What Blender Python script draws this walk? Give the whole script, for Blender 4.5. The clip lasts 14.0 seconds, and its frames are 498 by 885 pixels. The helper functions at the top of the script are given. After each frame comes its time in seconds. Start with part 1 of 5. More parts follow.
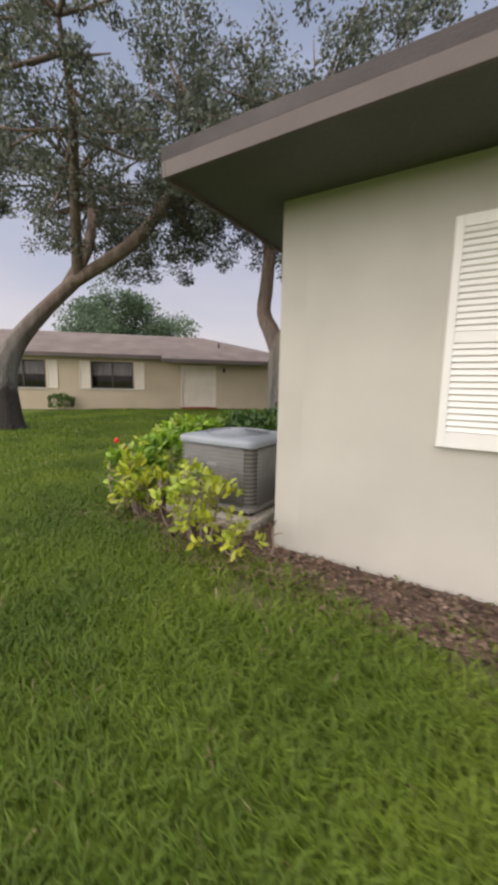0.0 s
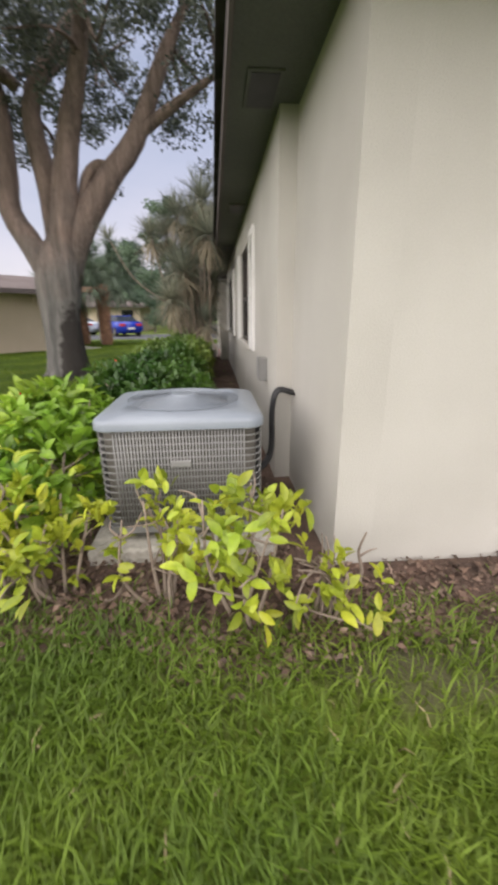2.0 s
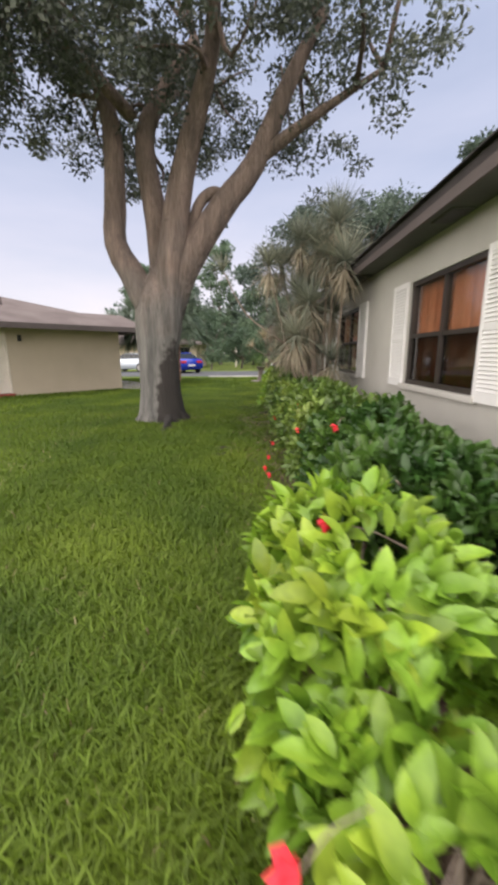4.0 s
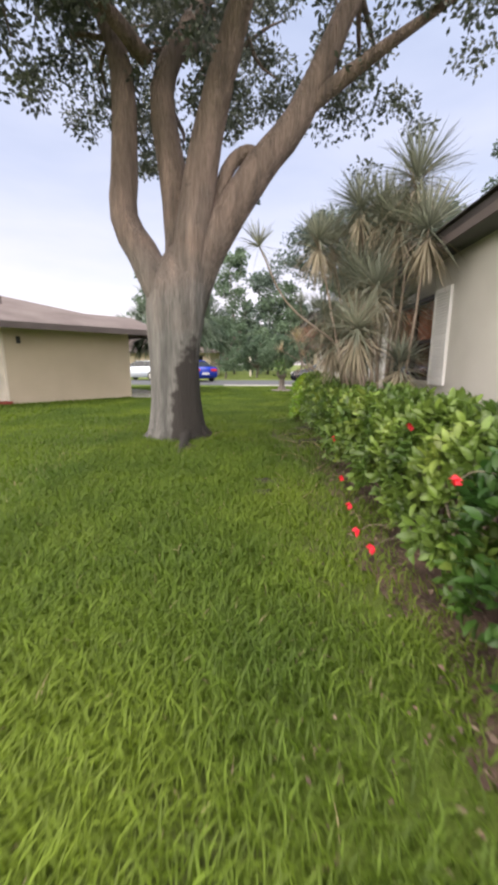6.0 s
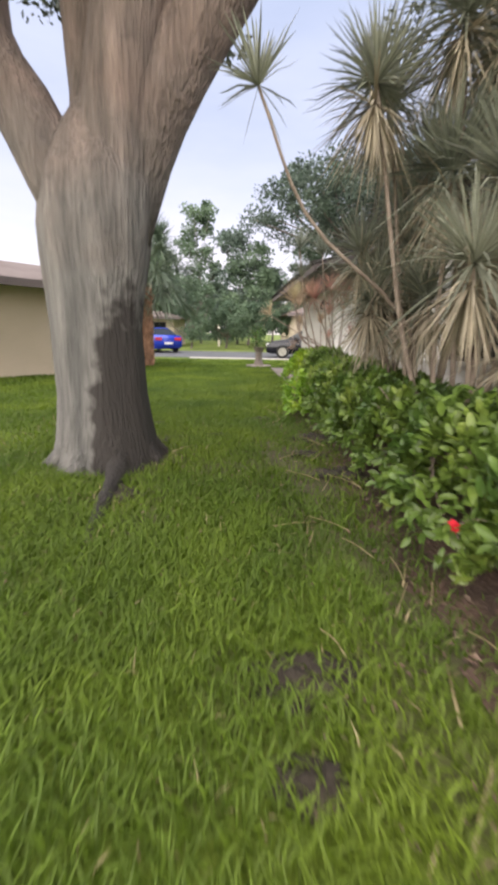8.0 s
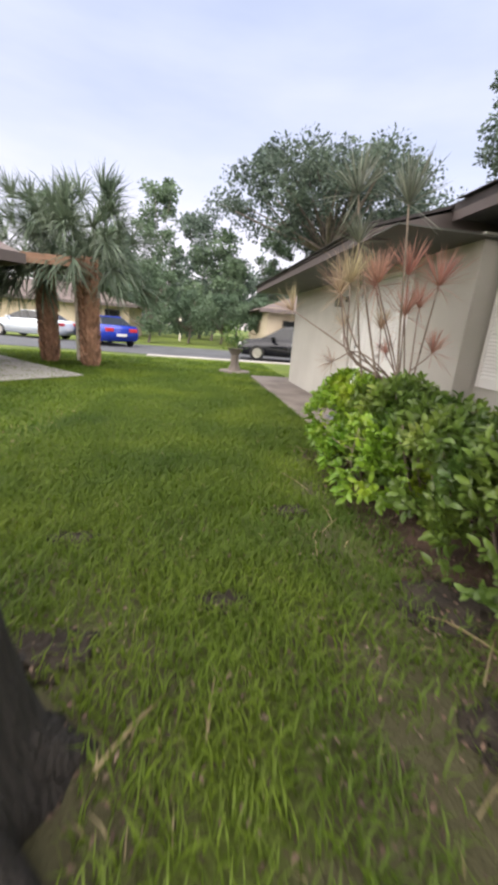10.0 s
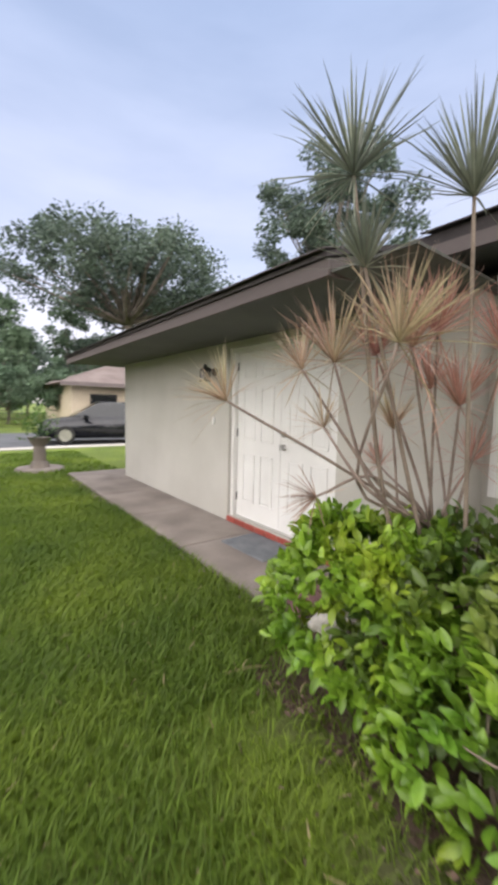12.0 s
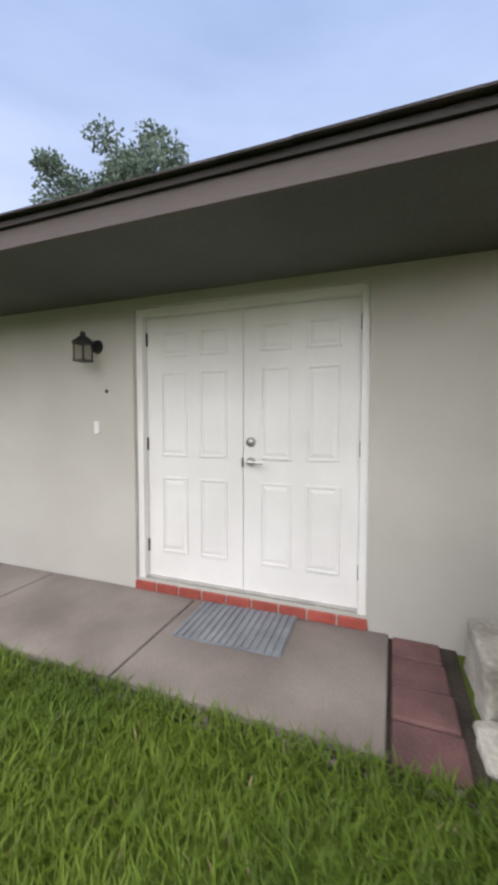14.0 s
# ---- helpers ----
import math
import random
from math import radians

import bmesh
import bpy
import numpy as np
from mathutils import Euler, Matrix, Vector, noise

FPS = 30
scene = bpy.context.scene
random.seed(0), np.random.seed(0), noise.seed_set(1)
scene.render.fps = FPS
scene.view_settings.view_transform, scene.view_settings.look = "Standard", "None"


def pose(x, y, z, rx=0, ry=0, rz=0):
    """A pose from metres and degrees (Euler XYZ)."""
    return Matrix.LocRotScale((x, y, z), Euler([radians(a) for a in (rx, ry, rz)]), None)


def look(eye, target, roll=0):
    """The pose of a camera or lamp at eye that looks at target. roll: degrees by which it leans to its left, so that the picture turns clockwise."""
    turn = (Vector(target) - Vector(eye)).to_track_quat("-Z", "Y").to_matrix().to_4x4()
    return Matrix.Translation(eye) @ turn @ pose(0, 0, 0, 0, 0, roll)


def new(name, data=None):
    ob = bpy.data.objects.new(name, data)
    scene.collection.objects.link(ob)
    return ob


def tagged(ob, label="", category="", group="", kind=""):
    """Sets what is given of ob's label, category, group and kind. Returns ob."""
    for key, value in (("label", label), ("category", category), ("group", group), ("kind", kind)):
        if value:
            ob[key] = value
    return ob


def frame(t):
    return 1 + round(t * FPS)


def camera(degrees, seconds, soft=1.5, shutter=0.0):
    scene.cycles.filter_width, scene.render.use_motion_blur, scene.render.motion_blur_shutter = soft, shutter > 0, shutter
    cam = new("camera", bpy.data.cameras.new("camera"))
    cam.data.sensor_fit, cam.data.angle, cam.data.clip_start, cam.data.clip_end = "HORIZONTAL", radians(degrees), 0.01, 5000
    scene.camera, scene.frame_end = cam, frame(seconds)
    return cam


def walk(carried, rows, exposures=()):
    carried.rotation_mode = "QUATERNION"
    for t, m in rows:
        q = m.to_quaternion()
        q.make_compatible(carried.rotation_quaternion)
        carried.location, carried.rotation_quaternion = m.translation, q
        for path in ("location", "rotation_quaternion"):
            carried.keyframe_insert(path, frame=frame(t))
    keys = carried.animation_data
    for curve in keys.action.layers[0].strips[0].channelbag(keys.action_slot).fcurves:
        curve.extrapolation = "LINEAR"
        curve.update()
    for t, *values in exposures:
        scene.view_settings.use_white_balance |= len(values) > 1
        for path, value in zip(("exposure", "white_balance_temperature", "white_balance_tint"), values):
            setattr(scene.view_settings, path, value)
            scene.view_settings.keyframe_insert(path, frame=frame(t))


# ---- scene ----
cam = camera(66.0, 14.0, soft=4.0, shutter=0.4)
PATH = [
    (0, (1.539, -2.532, 1.274), (0.489, -0.857, 0.969), 1.1),
    (0.5, (0.95, -2.382, 1.293), (-0.067, -0.699, 0.925), -1.0),
    (1, (0.452, -2.196, 1.288), (-0.162, -0.347, 0.836), -2.2),
    (1.5, (0.015, -1.956, 1.285), (-0.17, -0.05, 0.708), -1.3),
    (2, (-0.381, -1.674, 1.256), (-0.214, 0.22, 0.635), -0.4),
    (2.5, (-0.714, -1.339, 1.213), (-0.228, 0.488, 0.561), 0.9),
    (3, (-1.079, -0.987, 1.217), (-0.582, 0.848, 0.595), 0.8),
    (3.5, (-1.45, -0.599, 1.293), (-1.259, 1.324, 0.777), -0.1),
    (4, (-1.839, -0.217, 1.308), (-1.86, 1.732, 0.859), -0.3),
    (6.5, (-2.314, 1.937, 1.149), (-2.409, 3.895, 0.751), 0.1),
    (7, (-2.368, 2.657, 1.234), (-2.493, 4.605, 0.799), 0.0),
    (7.5, (-2.425, 3.264, 1.187), (-2.442, 5.195, 0.666), 0.4),
    (10, (-2.862, 6.803, 1.275), (-2.535, 8.695, 0.715), 4.5),
    (10.5, (-2.836, 7.433, 1.353), (-2.414, 9.326, 0.866), 4.5),
    (11, (-2.822, 8.08, 1.448), (-2.217, 9.934, 1.006), 3.9),
    (11.5, (-2.82, 8.72, 1.452), (-1.904, 10.468, 1.125), 2.0),
    (12, (-2.83, 9.272, 1.473), (-1.628, 10.86, 1.291), 1.3),
    (12.3, (-2.789, 9.607, 1.434), (-1.406, 11.049, 1.336), 1.0),
    (12.5, (-2.745, 9.841, 1.37), (-1.235, 11.153, 1.353), -0.3),
    (13, (-2.732, 10.341, 1.343), (-0.997, 11.335, 1.299), -0.0),
    (13.5, (-2.7, 10.898, 1.3), (-0.885, 11.728, 1.183), 0.0),
    (13.8, (-2.652, 11.208, 1.321), (-0.804, 11.961, 1.191), 0.2),
    (14, (-2.592, 11.362, 1.336), (-0.724, 12.067, 1.229), 0.1),
]
walk(cam, [(t, look(eye, target, roll)) for t, eye, target, roll in PATH], [(0, 0.25, 6500, 10), (1, 0.6, 6450, 10), (2.5, 0.45, 6250, 10), (3.5, 0.55, 6300, 10), (4, 0.7, 6400, 10), (7, 1.05, 6450, 10), (10, 1.1, 6400, 10), (12, 1.0, 6250, 9), (13, 0.95, 6050, 8), (14, 0.95, 5950, 8)])

# ---- world, sun, exposure ----
world = bpy.data.worlds.new("world")
scene.world = world
world.use_nodes = True
wn, wl = world.node_tree.nodes, world.node_tree.links
wn.clear()
sky = wn.new("ShaderNodeTexSky")
sky.sky_type, sky.sun_disc = "NISHITA", False
sky.sun_elevation, sky.sun_rotation = radians(48), radians(-141)
sky.air_density, sky.dust_density, sky.ozone_density = 1.0, 1.6, 2.0
coord = wn.new("ShaderNodeTexCoord")
haze = wn.new("ShaderNodeTexNoise")
haze.inputs["Scale"].default_value, haze.inputs["Detail"].default_value = 2.2, 6
stretch = wn.new("ShaderNodeMapping")
stretch.inputs["Scale"].default_value = (1, 1, 4)
split = wn.new("ShaderNodeSeparateXYZ")
ramp = wn.new("ShaderNodeValToRGB")
ramp.color_ramp.elements[0].position, ramp.color_ramp.elements[0].color = 0.0, (8.4, 7.3, 7.3, 1)
ramp.color_ramp.elements[1].position, ramp.color_ramp.elements[1].color = 0.75, (2.9, 3.5, 5.0, 1)
mid_stop = ramp.color_ramp.elements.new(0.3)
mid_stop.color = (5.1, 5.1, 6.1, 1)
cover = wn.new("ShaderNodeMapRange")
cover.inputs["From Min"].default_value, cover.inputs["From Max"].default_value = 0.3, 0.7
cover.inputs["To Min"].default_value, cover.inputs["To Max"].default_value = 0.62, 0.9
blend = wn.new("ShaderNodeMix")
blend.data_type = "RGBA"
back = wn.new("ShaderNodeBackground")
back.inputs["Strength"].default_value = 0.095
wout = wn.new("ShaderNodeOutputWorld")
wl.new(coord.outputs["Generated"], stretch.inputs["Vector"])
wl.new(stretch.outputs["Vector"], haze.inputs["Vector"])
wl.new(haze.outputs["Fac"], cover.inputs["Value"])
wl.new(cover.outputs["Result"], blend.inputs["Factor"])
wl.new(coord.outputs["Generated"], split.inputs["Vector"])
wl.new(split.outputs["Z"], ramp.inputs["Fac"])
wl.new(sky.outputs["Color"], blend.inputs["A"])
wl.new(ramp.outputs["Color"], blend.inputs["B"])
wl.new(blend.outputs["Result"], back.inputs["Color"])
wl.new(back.outputs["Background"], wout.inputs["Surface"])
sun = new("sun", bpy.data.lights.new("sun", "SUN"))
sun.data.energy, sun.data.angle, sun.data.color = 5.6, radians(140), (1.0, 0.89, 0.78)
sun.matrix_world = look((-3.7, -4.6, 6.6), (0, 0, 0))

# ---- materials ----


def mat(name, a, b, scale=3.0, rough=0.85, bump=0.2, fine=60.0, c=None, stretch_by=(1, 1, 1), metal=0.0, vary=0.0, island=0.0, gloss=0.5, thin=0.0, grainy=0.28, deep=0.02):
    """A surface with a coarse change from a to b, a fine grain, and relief."""
    m = bpy.data.materials.new(name)
    m.use_nodes = True
    n, l = m.node_tree.nodes, m.node_tree.links
    bs = n["Principled BSDF"]
    tc = n.new("ShaderNodeTexCoord")
    mp = n.new("ShaderNodeMapping")
    mp.inputs["Scale"].default_value = stretch_by
    l.new(tc.outputs["Object"], mp.inputs["Vector"])
    big, small = n.new("ShaderNodeTexNoise"), n.new("ShaderNodeTexNoise")
    big.inputs["Scale"].default_value, big.inputs["Detail"].default_value = scale, 5
    small.inputs["Scale"].default_value, small.inputs["Detail"].default_value = fine, 4
    for q in (big, small):
        l.new(mp.outputs["Vector"], q.inputs["Vector"])
    r = n.new("ShaderNodeValToRGB")
    r.color_ramp.elements[0].position, r.color_ramp.elements[0].color = 0.32, (*a, 1)
    r.color_ramp.elements[1].position, r.color_ramp.elements[1].color = 0.68, (*b, 1)
    if c:
        e = r.color_ramp.elements.new(0.5)
        e.color = (*c, 1)
    l.new(big.outputs["Fac"], r.inputs["Fac"])
    grain = n.new("ShaderNodeMapRange")
    grain.inputs["To Min"].default_value, grain.inputs["To Max"].default_value = 1 - grainy, 1 + grainy
    l.new(small.outputs["Fac"], grain.inputs["Value"])
    hsv = n.new("ShaderNodeHueSaturation")
    l.new(r.outputs["Color"], hsv.inputs["Color"])
    value = grain.outputs["Result"]
    for amount, source, socket in ((vary, "ShaderNodeObjectInfo", "Random"), (island, "ShaderNodeNewGeometry", "Random Per Island")):
        if amount:
            s = n.new(source)
            mr = n.new("ShaderNodeMapRange")
            mr.inputs["To Min"].default_value, mr.inputs["To Max"].default_value = 1 - amount, 1 + amount
            l.new(s.outputs[socket], mr.inputs["Value"])
            mu = n.new("ShaderNodeMath")
            mu.operation = "MULTIPLY"
            l.new(value, mu.inputs[0])
            l.new(mr.outputs["Result"], mu.inputs[1])
            value = mu.outputs["Value"]
    l.new(value, hsv.inputs["Value"])
    l.new(hsv.outputs["Color"], bs.inputs["Base Color"])
    bs.inputs["Roughness"].default_value, bs.inputs["Metallic"].default_value = rough, metal
    bs.inputs["Specular IOR Level"].default_value = gloss
    if bump:
        bp = n.new("ShaderNodeBump")
        bp.inputs["Strength"].default_value, bp.inputs["Distance"].default_value = bump, deep
        l.new(small.outputs["Fac"], bp.inputs["Height"])
        l.new(bp.outputs["Normal"], bs.inputs["Normal"])
    if thin:
        tr = n.new("ShaderNodeBsdfTranslucent")
        mx = n.new("ShaderNodeMixShader")
        mx.inputs["Fac"].default_value = thin
        l.new(hsv.outputs["Color"], tr.inputs["Color"])
        l.new(bs.outputs["BSDF"], mx.inputs[1])
        l.new(tr.outputs["BSDF"], mx.inputs[2])
        l.new(mx.outputs["Shader"], n["Material Output"].inputs["Surface"])
    return m


def leaf_mat(name, a, b, scale=0.9, rough=0.45, thin=0.35, island=0.35, c=None):
    return mat(name, a, b, scale, rough, 0.0, 40, c=c, island=island, thin=thin)


M = {
    "stucco": mat("stucco", (0.445, 0.428, 0.385), (0.535, 0.517, 0.472), 0.9, 0.9, 0.35, 140, grainy=0.1),
    "stucco_tan": mat("stucco_tan", (0.46, 0.39, 0.29), (0.54, 0.46, 0.35), 0.7, 0.9, 0.3, 90),
    "soffit": mat("soffit", (0.085, 0.09, 0.08), (0.115, 0.118, 0.104), 1.2, 0.8, 0.1, 60),
    "fascia": mat("fascia", (0.095, 0.077, 0.075), (0.13, 0.106, 0.102), 1.5, 0.7, 0.12, 50, grainy=0.12, stretch_by=(1, 0.2, 1)),
    "shingle": mat("shingle", (0.05, 0.044, 0.045), (0.095, 0.083, 0.086), 2.0, 0.95, 0.5, 120, vary=0.25),
    "shingle_far": mat("shingle_far", (0.11, 0.085, 0.08), (0.16, 0.13, 0.122), 1.2, 0.95, 0.4, 30),
    "white": mat("white_paint", (0.72, 0.71, 0.69), (0.8, 0.79, 0.77), 2.0, 0.45, 0.05, 90, grainy=0.03),
    "white_far": mat("cream_paint", (0.66, 0.6, 0.52), (0.74, 0.68, 0.6), 2.0, 0.6, 0.05, 60),
    "bronze": mat("bronze_frame", (0.025, 0.02, 0.017), (0.045, 0.036, 0.03), 4, 0.45, 0.05, 80),
    "curtain": mat("curtain", (0.34, 0.13, 0.06), (0.46, 0.19, 0.09), 1.5, 0.8, 0.2, 20, stretch_by=(6, 6, 0.4)),
    "curtain_grey": mat("curtain_grey", (0.14, 0.145, 0.15), (0.24, 0.245, 0.25), 1.5, 0.8, 0.2, 20, stretch_by=(6, 6, 0.4)),
    "concrete": mat("concrete", (0.15, 0.125, 0.11), (0.26, 0.225, 0.2), 1.6, 0.85, 0.3, 110, vary=0.08),
    "pale_stone": mat("pale_stone", (0.3, 0.28, 0.24), (0.55, 0.52, 0.46), 5, 0.9, 0.6, 40),
    "brick": mat("red_brick", (0.27, 0.055, 0.04), (0.38, 0.085, 0.06), 8, 0.7, 0.2, 80, vary=0.15),
    "paver": mat("old_paver", (0.095, 0.05, 0.048), (0.165, 0.085, 0.08), 5, 0.85, 0.35, 70, vary=0.2),
    "mortar": mat("mortar", (0.3, 0.26, 0.23), (0.42, 0.37, 0.33), 8, 0.9, 0.3, 90),
    "rubber": mat("mat_rubber", (0.17, 0.18, 0.2), (0.25, 0.26, 0.28), 6, 0.8, 0.2, 150),
    "black": mat("black_metal", (0.012, 0.012, 0.013), (0.03, 0.03, 0.032), 8, 0.5, 0.1, 80),
    "steel": mat("brushed_steel", (0.45, 0.44, 0.42), (0.6, 0.58, 0.56), 8, 0.3, 0.05, 80, metal=0.9),
    # grey unit top, with the sky's blue reflection mixed into its colour
    "ac_sky_tint": mat("unit_sky_tint", (0.2, 0.225, 0.26), (0.25, 0.28, 0.32), 3, 0.32, 0.05, 90, grainy=0.06),
    "ac_side": mat("unit_side_paint", (0.2, 0.2, 0.195), (0.26, 0.255, 0.245), 3, 0.45, 0.05, 90, grainy=0.08),
    "ac_coil": mat("unit_coil", (0.1, 0.092, 0.08), (0.15, 0.138, 0.12), 5, 0.7, 0.3, 200),
    "bark": mat("oak_bark", (0.105, 0.103, 0.096), (0.22, 0.21, 0.193), 1.2, 0.95, 1.0, 9, c=(0.16, 0.154, 0.142), stretch_by=(4.4, 4.4, 0.45), grainy=0.6, deep=0.07),
    "bark_far": mat("bark_far", (0.1, 0.085, 0.075), (0.2, 0.17, 0.15), 2, 0.95, 0.5, 20),
    "palm_bark": mat("palm_bark", (0.2, 0.115, 0.075), (0.42, 0.24, 0.16), 4, 0.95, 0.7, 30, island=0.3),
    "stem": mat("stem", (0.17, 0.13, 0.1), (0.32, 0.26, 0.21), 6, 0.9, 0.3, 60),
    "red_stem": mat("red_stem", (0.17, 0.125, 0.105), (0.33, 0.26, 0.22), 6, 0.9, 0.3, 60),
    "oak_leaf": leaf_mat("oak_leaf", (0.06, 0.078, 0.058), (0.135, 0.15, 0.11), thin=0.28),
    "dark_far_leaf": leaf_mat("dark_far_leaf", (0.045, 0.07, 0.055), (0.09, 0.125, 0.09), 0.3, 0.7, 0.25),
    # distance haze is put into these two leaf colours: lighter, the second bluer
    "far_leaf": leaf_mat("far_leaf", (0.07, 0.115, 0.07), (0.13, 0.19, 0.11), 0.4, 0.7, 0.25),
    "far_leaf_hazed": leaf_mat("far_leaf_hazed", (0.065, 0.1, 0.08), (0.12, 0.165, 0.125), 0.4, 0.7, 0.25),
    "hedge_leaf": leaf_mat("hedge_leaf", (0.08, 0.145, 0.03), (0.29, 0.35, 0.07), 1.6, 0.35, c=(0.165, 0.245, 0.045)),
    "hedge_dark": leaf_mat("hedge_dark", (0.035, 0.09, 0.018), (0.12, 0.21, 0.032), 1.6, 0.35),
    "bright_leaf": leaf_mat("bright_leaf", (0.13, 0.26, 0.025), (0.36, 0.46, 0.045), 2.5, 0.35, c=(0.22, 0.36, 0.035)),
    "yellow_leaf": leaf_mat("yellow_leaf", (0.26, 0.36, 0.03), (0.52, 0.52, 0.05), 2.5, 0.4),
    "drac_leaf": leaf_mat("drac_leaf", (0.15, 0.175, 0.135), (0.34, 0.35, 0.265), 1.1, 0.5, 0.3, 0.4),
    "drac_dry": leaf_mat("drac_dry", (0.26, 0.22, 0.16), (0.46, 0.4, 0.29), 2, 0.7, 0.2, 0.3),
    "drac_red": leaf_mat("drac_red", (0.36, 0.23, 0.18), (0.5, 0.45, 0.27), 2.2, 0.5, 0.4, 0.4, c=(0.47, 0.35, 0.25)),
    "drac_crimson": leaf_mat("drac_crimson", (0.4, 0.17, 0.16), (0.52, 0.33, 0.25), 2.2, 0.5, 0.3, 0.35),
    "palm_leaf": leaf_mat("palm_leaf", (0.08, 0.12, 0.08), (0.16, 0.2, 0.13), 1.0, 0.5, 0.2),
    "petal": leaf_mat("petal", (0.75, 0.02, 0.05), (0.9, 0.06, 0.08), 8, 0.5, 0.4, 0.1),
    "blade": leaf_mat("grass_blade", (0.074, 0.132, 0.011), (0.172, 0.243, 0.02), 0.8, 0.65, 0.4, 0.3, c=(0.117, 0.184, 0.014)),
    "dry_blade": leaf_mat("dry_blade", (0.22, 0.17, 0.08), (0.4, 0.33, 0.19), 3, 0.7, 0.2, 0.35),
    "litter": leaf_mat("leaf_litter", (0.075, 0.05, 0.036), (0.25, 0.185, 0.14), 6, 0.9, 0.05, 0.5, c=(0.14, 0.09, 0.065)),
    "mulch": mat("mulch_soil", (0.06, 0.038, 0.028), (0.16, 0.1, 0.075), 5, 0.97, 0.9, 45, c=(0.1, 0.065, 0.048)),
    "soil": mat("bare_soil", (0.022, 0.017, 0.012), (0.055, 0.043, 0.03), 5, 0.97, 0.9, 40),
    "asphalt": mat("asphalt", (0.05, 0.053, 0.06), (0.085, 0.09, 0.1), 1.0, 0.8, 0.2, 90),
    "path": mat("pale_concrete", (0.33, 0.31, 0.29), (0.45, 0.43, 0.4), 1.0, 0.85, 0.2, 60),
    "tyre": mat("tyre", (0.012, 0.012, 0.012), (0.025, 0.025, 0.025), 8, 0.8, 0.1, 80),
    "car_blue": mat("car_blue", (0.01, 0.03, 0.3), (0.014, 0.04, 0.36), 2, 0.25, 0.0, 50),
    "car_white": mat("car_white", (0.5, 0.56, 0.62), (0.58, 0.63, 0.68), 2, 0.3, 0.0, 50),
    "car_black": mat("car_black", (0.008, 0.009, 0.013), (0.014, 0.015, 0.02), 2, 0.22, 0.0, 50),
    "lamp_red": mat("lamp_red", (0.4, 0.02, 0.02), (0.5, 0.03, 0.03), 4, 0.3, 0.0, 50),
    "lamp_clear": mat("lamp_clear", (0.6, 0.6, 0.6), (0.7, 0.7, 0.7), 4, 0.2, 0.0, 50),
    "warm_wood": mat("warm_wood", (0.26, 0.15, 0.1), (0.38, 0.23, 0.155), 2, 0.8, 0.15, 60, stretch_by=(0.3, 0.3, 4)),
    "interior": mat("interior", (0.12, 0.11, 0.1), (0.16, 0.15, 0.13), 2, 0.9, 0.05, 50),
}


def lawn_material():
    """Turf with yellower and browner patches, worn under the oak and along the hedge."""
    m = mat("lawn", (0.062, 0.096, 0.009), (0.13, 0.175, 0.015), 0.55, 0.95, 0.8, 55, c=(0.094, 0.134, 0.012), grainy=0.4)
    n, l = m.node_tree.nodes, m.node_tree.links
    bs = n["Principled BSDF"]
    green = bs.inputs["Base Color"].links[0].from_socket
    geo = n.new("ShaderNodeNewGeometry")
    nz = n.new("ShaderNodeTexNoise")
    nz.inputs["Scale"].default_value, nz.inputs["Detail"].default_value = 1.7, 8
    l.new(geo.outputs["Position"], nz.inputs["Vector"])
    total = nz.outputs["Fac"]
    for cx, cy, sx, sy, gain in ((-3.3, 7.6, 2.2, 2.0, 0.34), (-1.75, 6.5, 0.75, 5.0, 0.3), (0.9, -0.5, 2.6, 0.65, 0.4)):
        mp = n.new("ShaderNodeMapping")
        mp.inputs["Location"].default_value = (-cx / sx, -cy / sy, 0)
        mp.inputs["Scale"].default_value = (1 / sx, 1 / sy, 1)
        gr = n.new("ShaderNodeTexGradient")
        gr.gradient_type = "SPHERICAL"
        l.new(geo.outputs["Position"], mp.inputs["Vector"])
        l.new(mp.outputs["Vector"], gr.inputs["Vector"])
        ma = n.new("ShaderNodeMath")
        ma.operation = "MULTIPLY_ADD"
        ma.inputs[1].default_value = gain
        l.new(gr.outputs["Fac"], ma.inputs[0])
        l.new(total, ma.inputs[2])
        total = ma.outputs["Value"]
    mr = n.new("ShaderNodeMapRange")
    mr.inputs["From Min"].default_value, mr.inputs["From Max"].default_value = 0.56, 0.78
    l.new(total, mr.inputs["Value"])
    mx = n.new("ShaderNodeMix")
    mx.data_type = "RGBA"
    mx.inputs["B"].default_value = (0.082, 0.076, 0.036, 1)
    l.new(mr.outputs["Result"], mx.inputs["Factor"])
    l.new(green, mx.inputs["A"])
    l.new(mx.outputs["Result"], bs.inputs["Base Color"])
    return m


M["lawn"] = lawn_material()


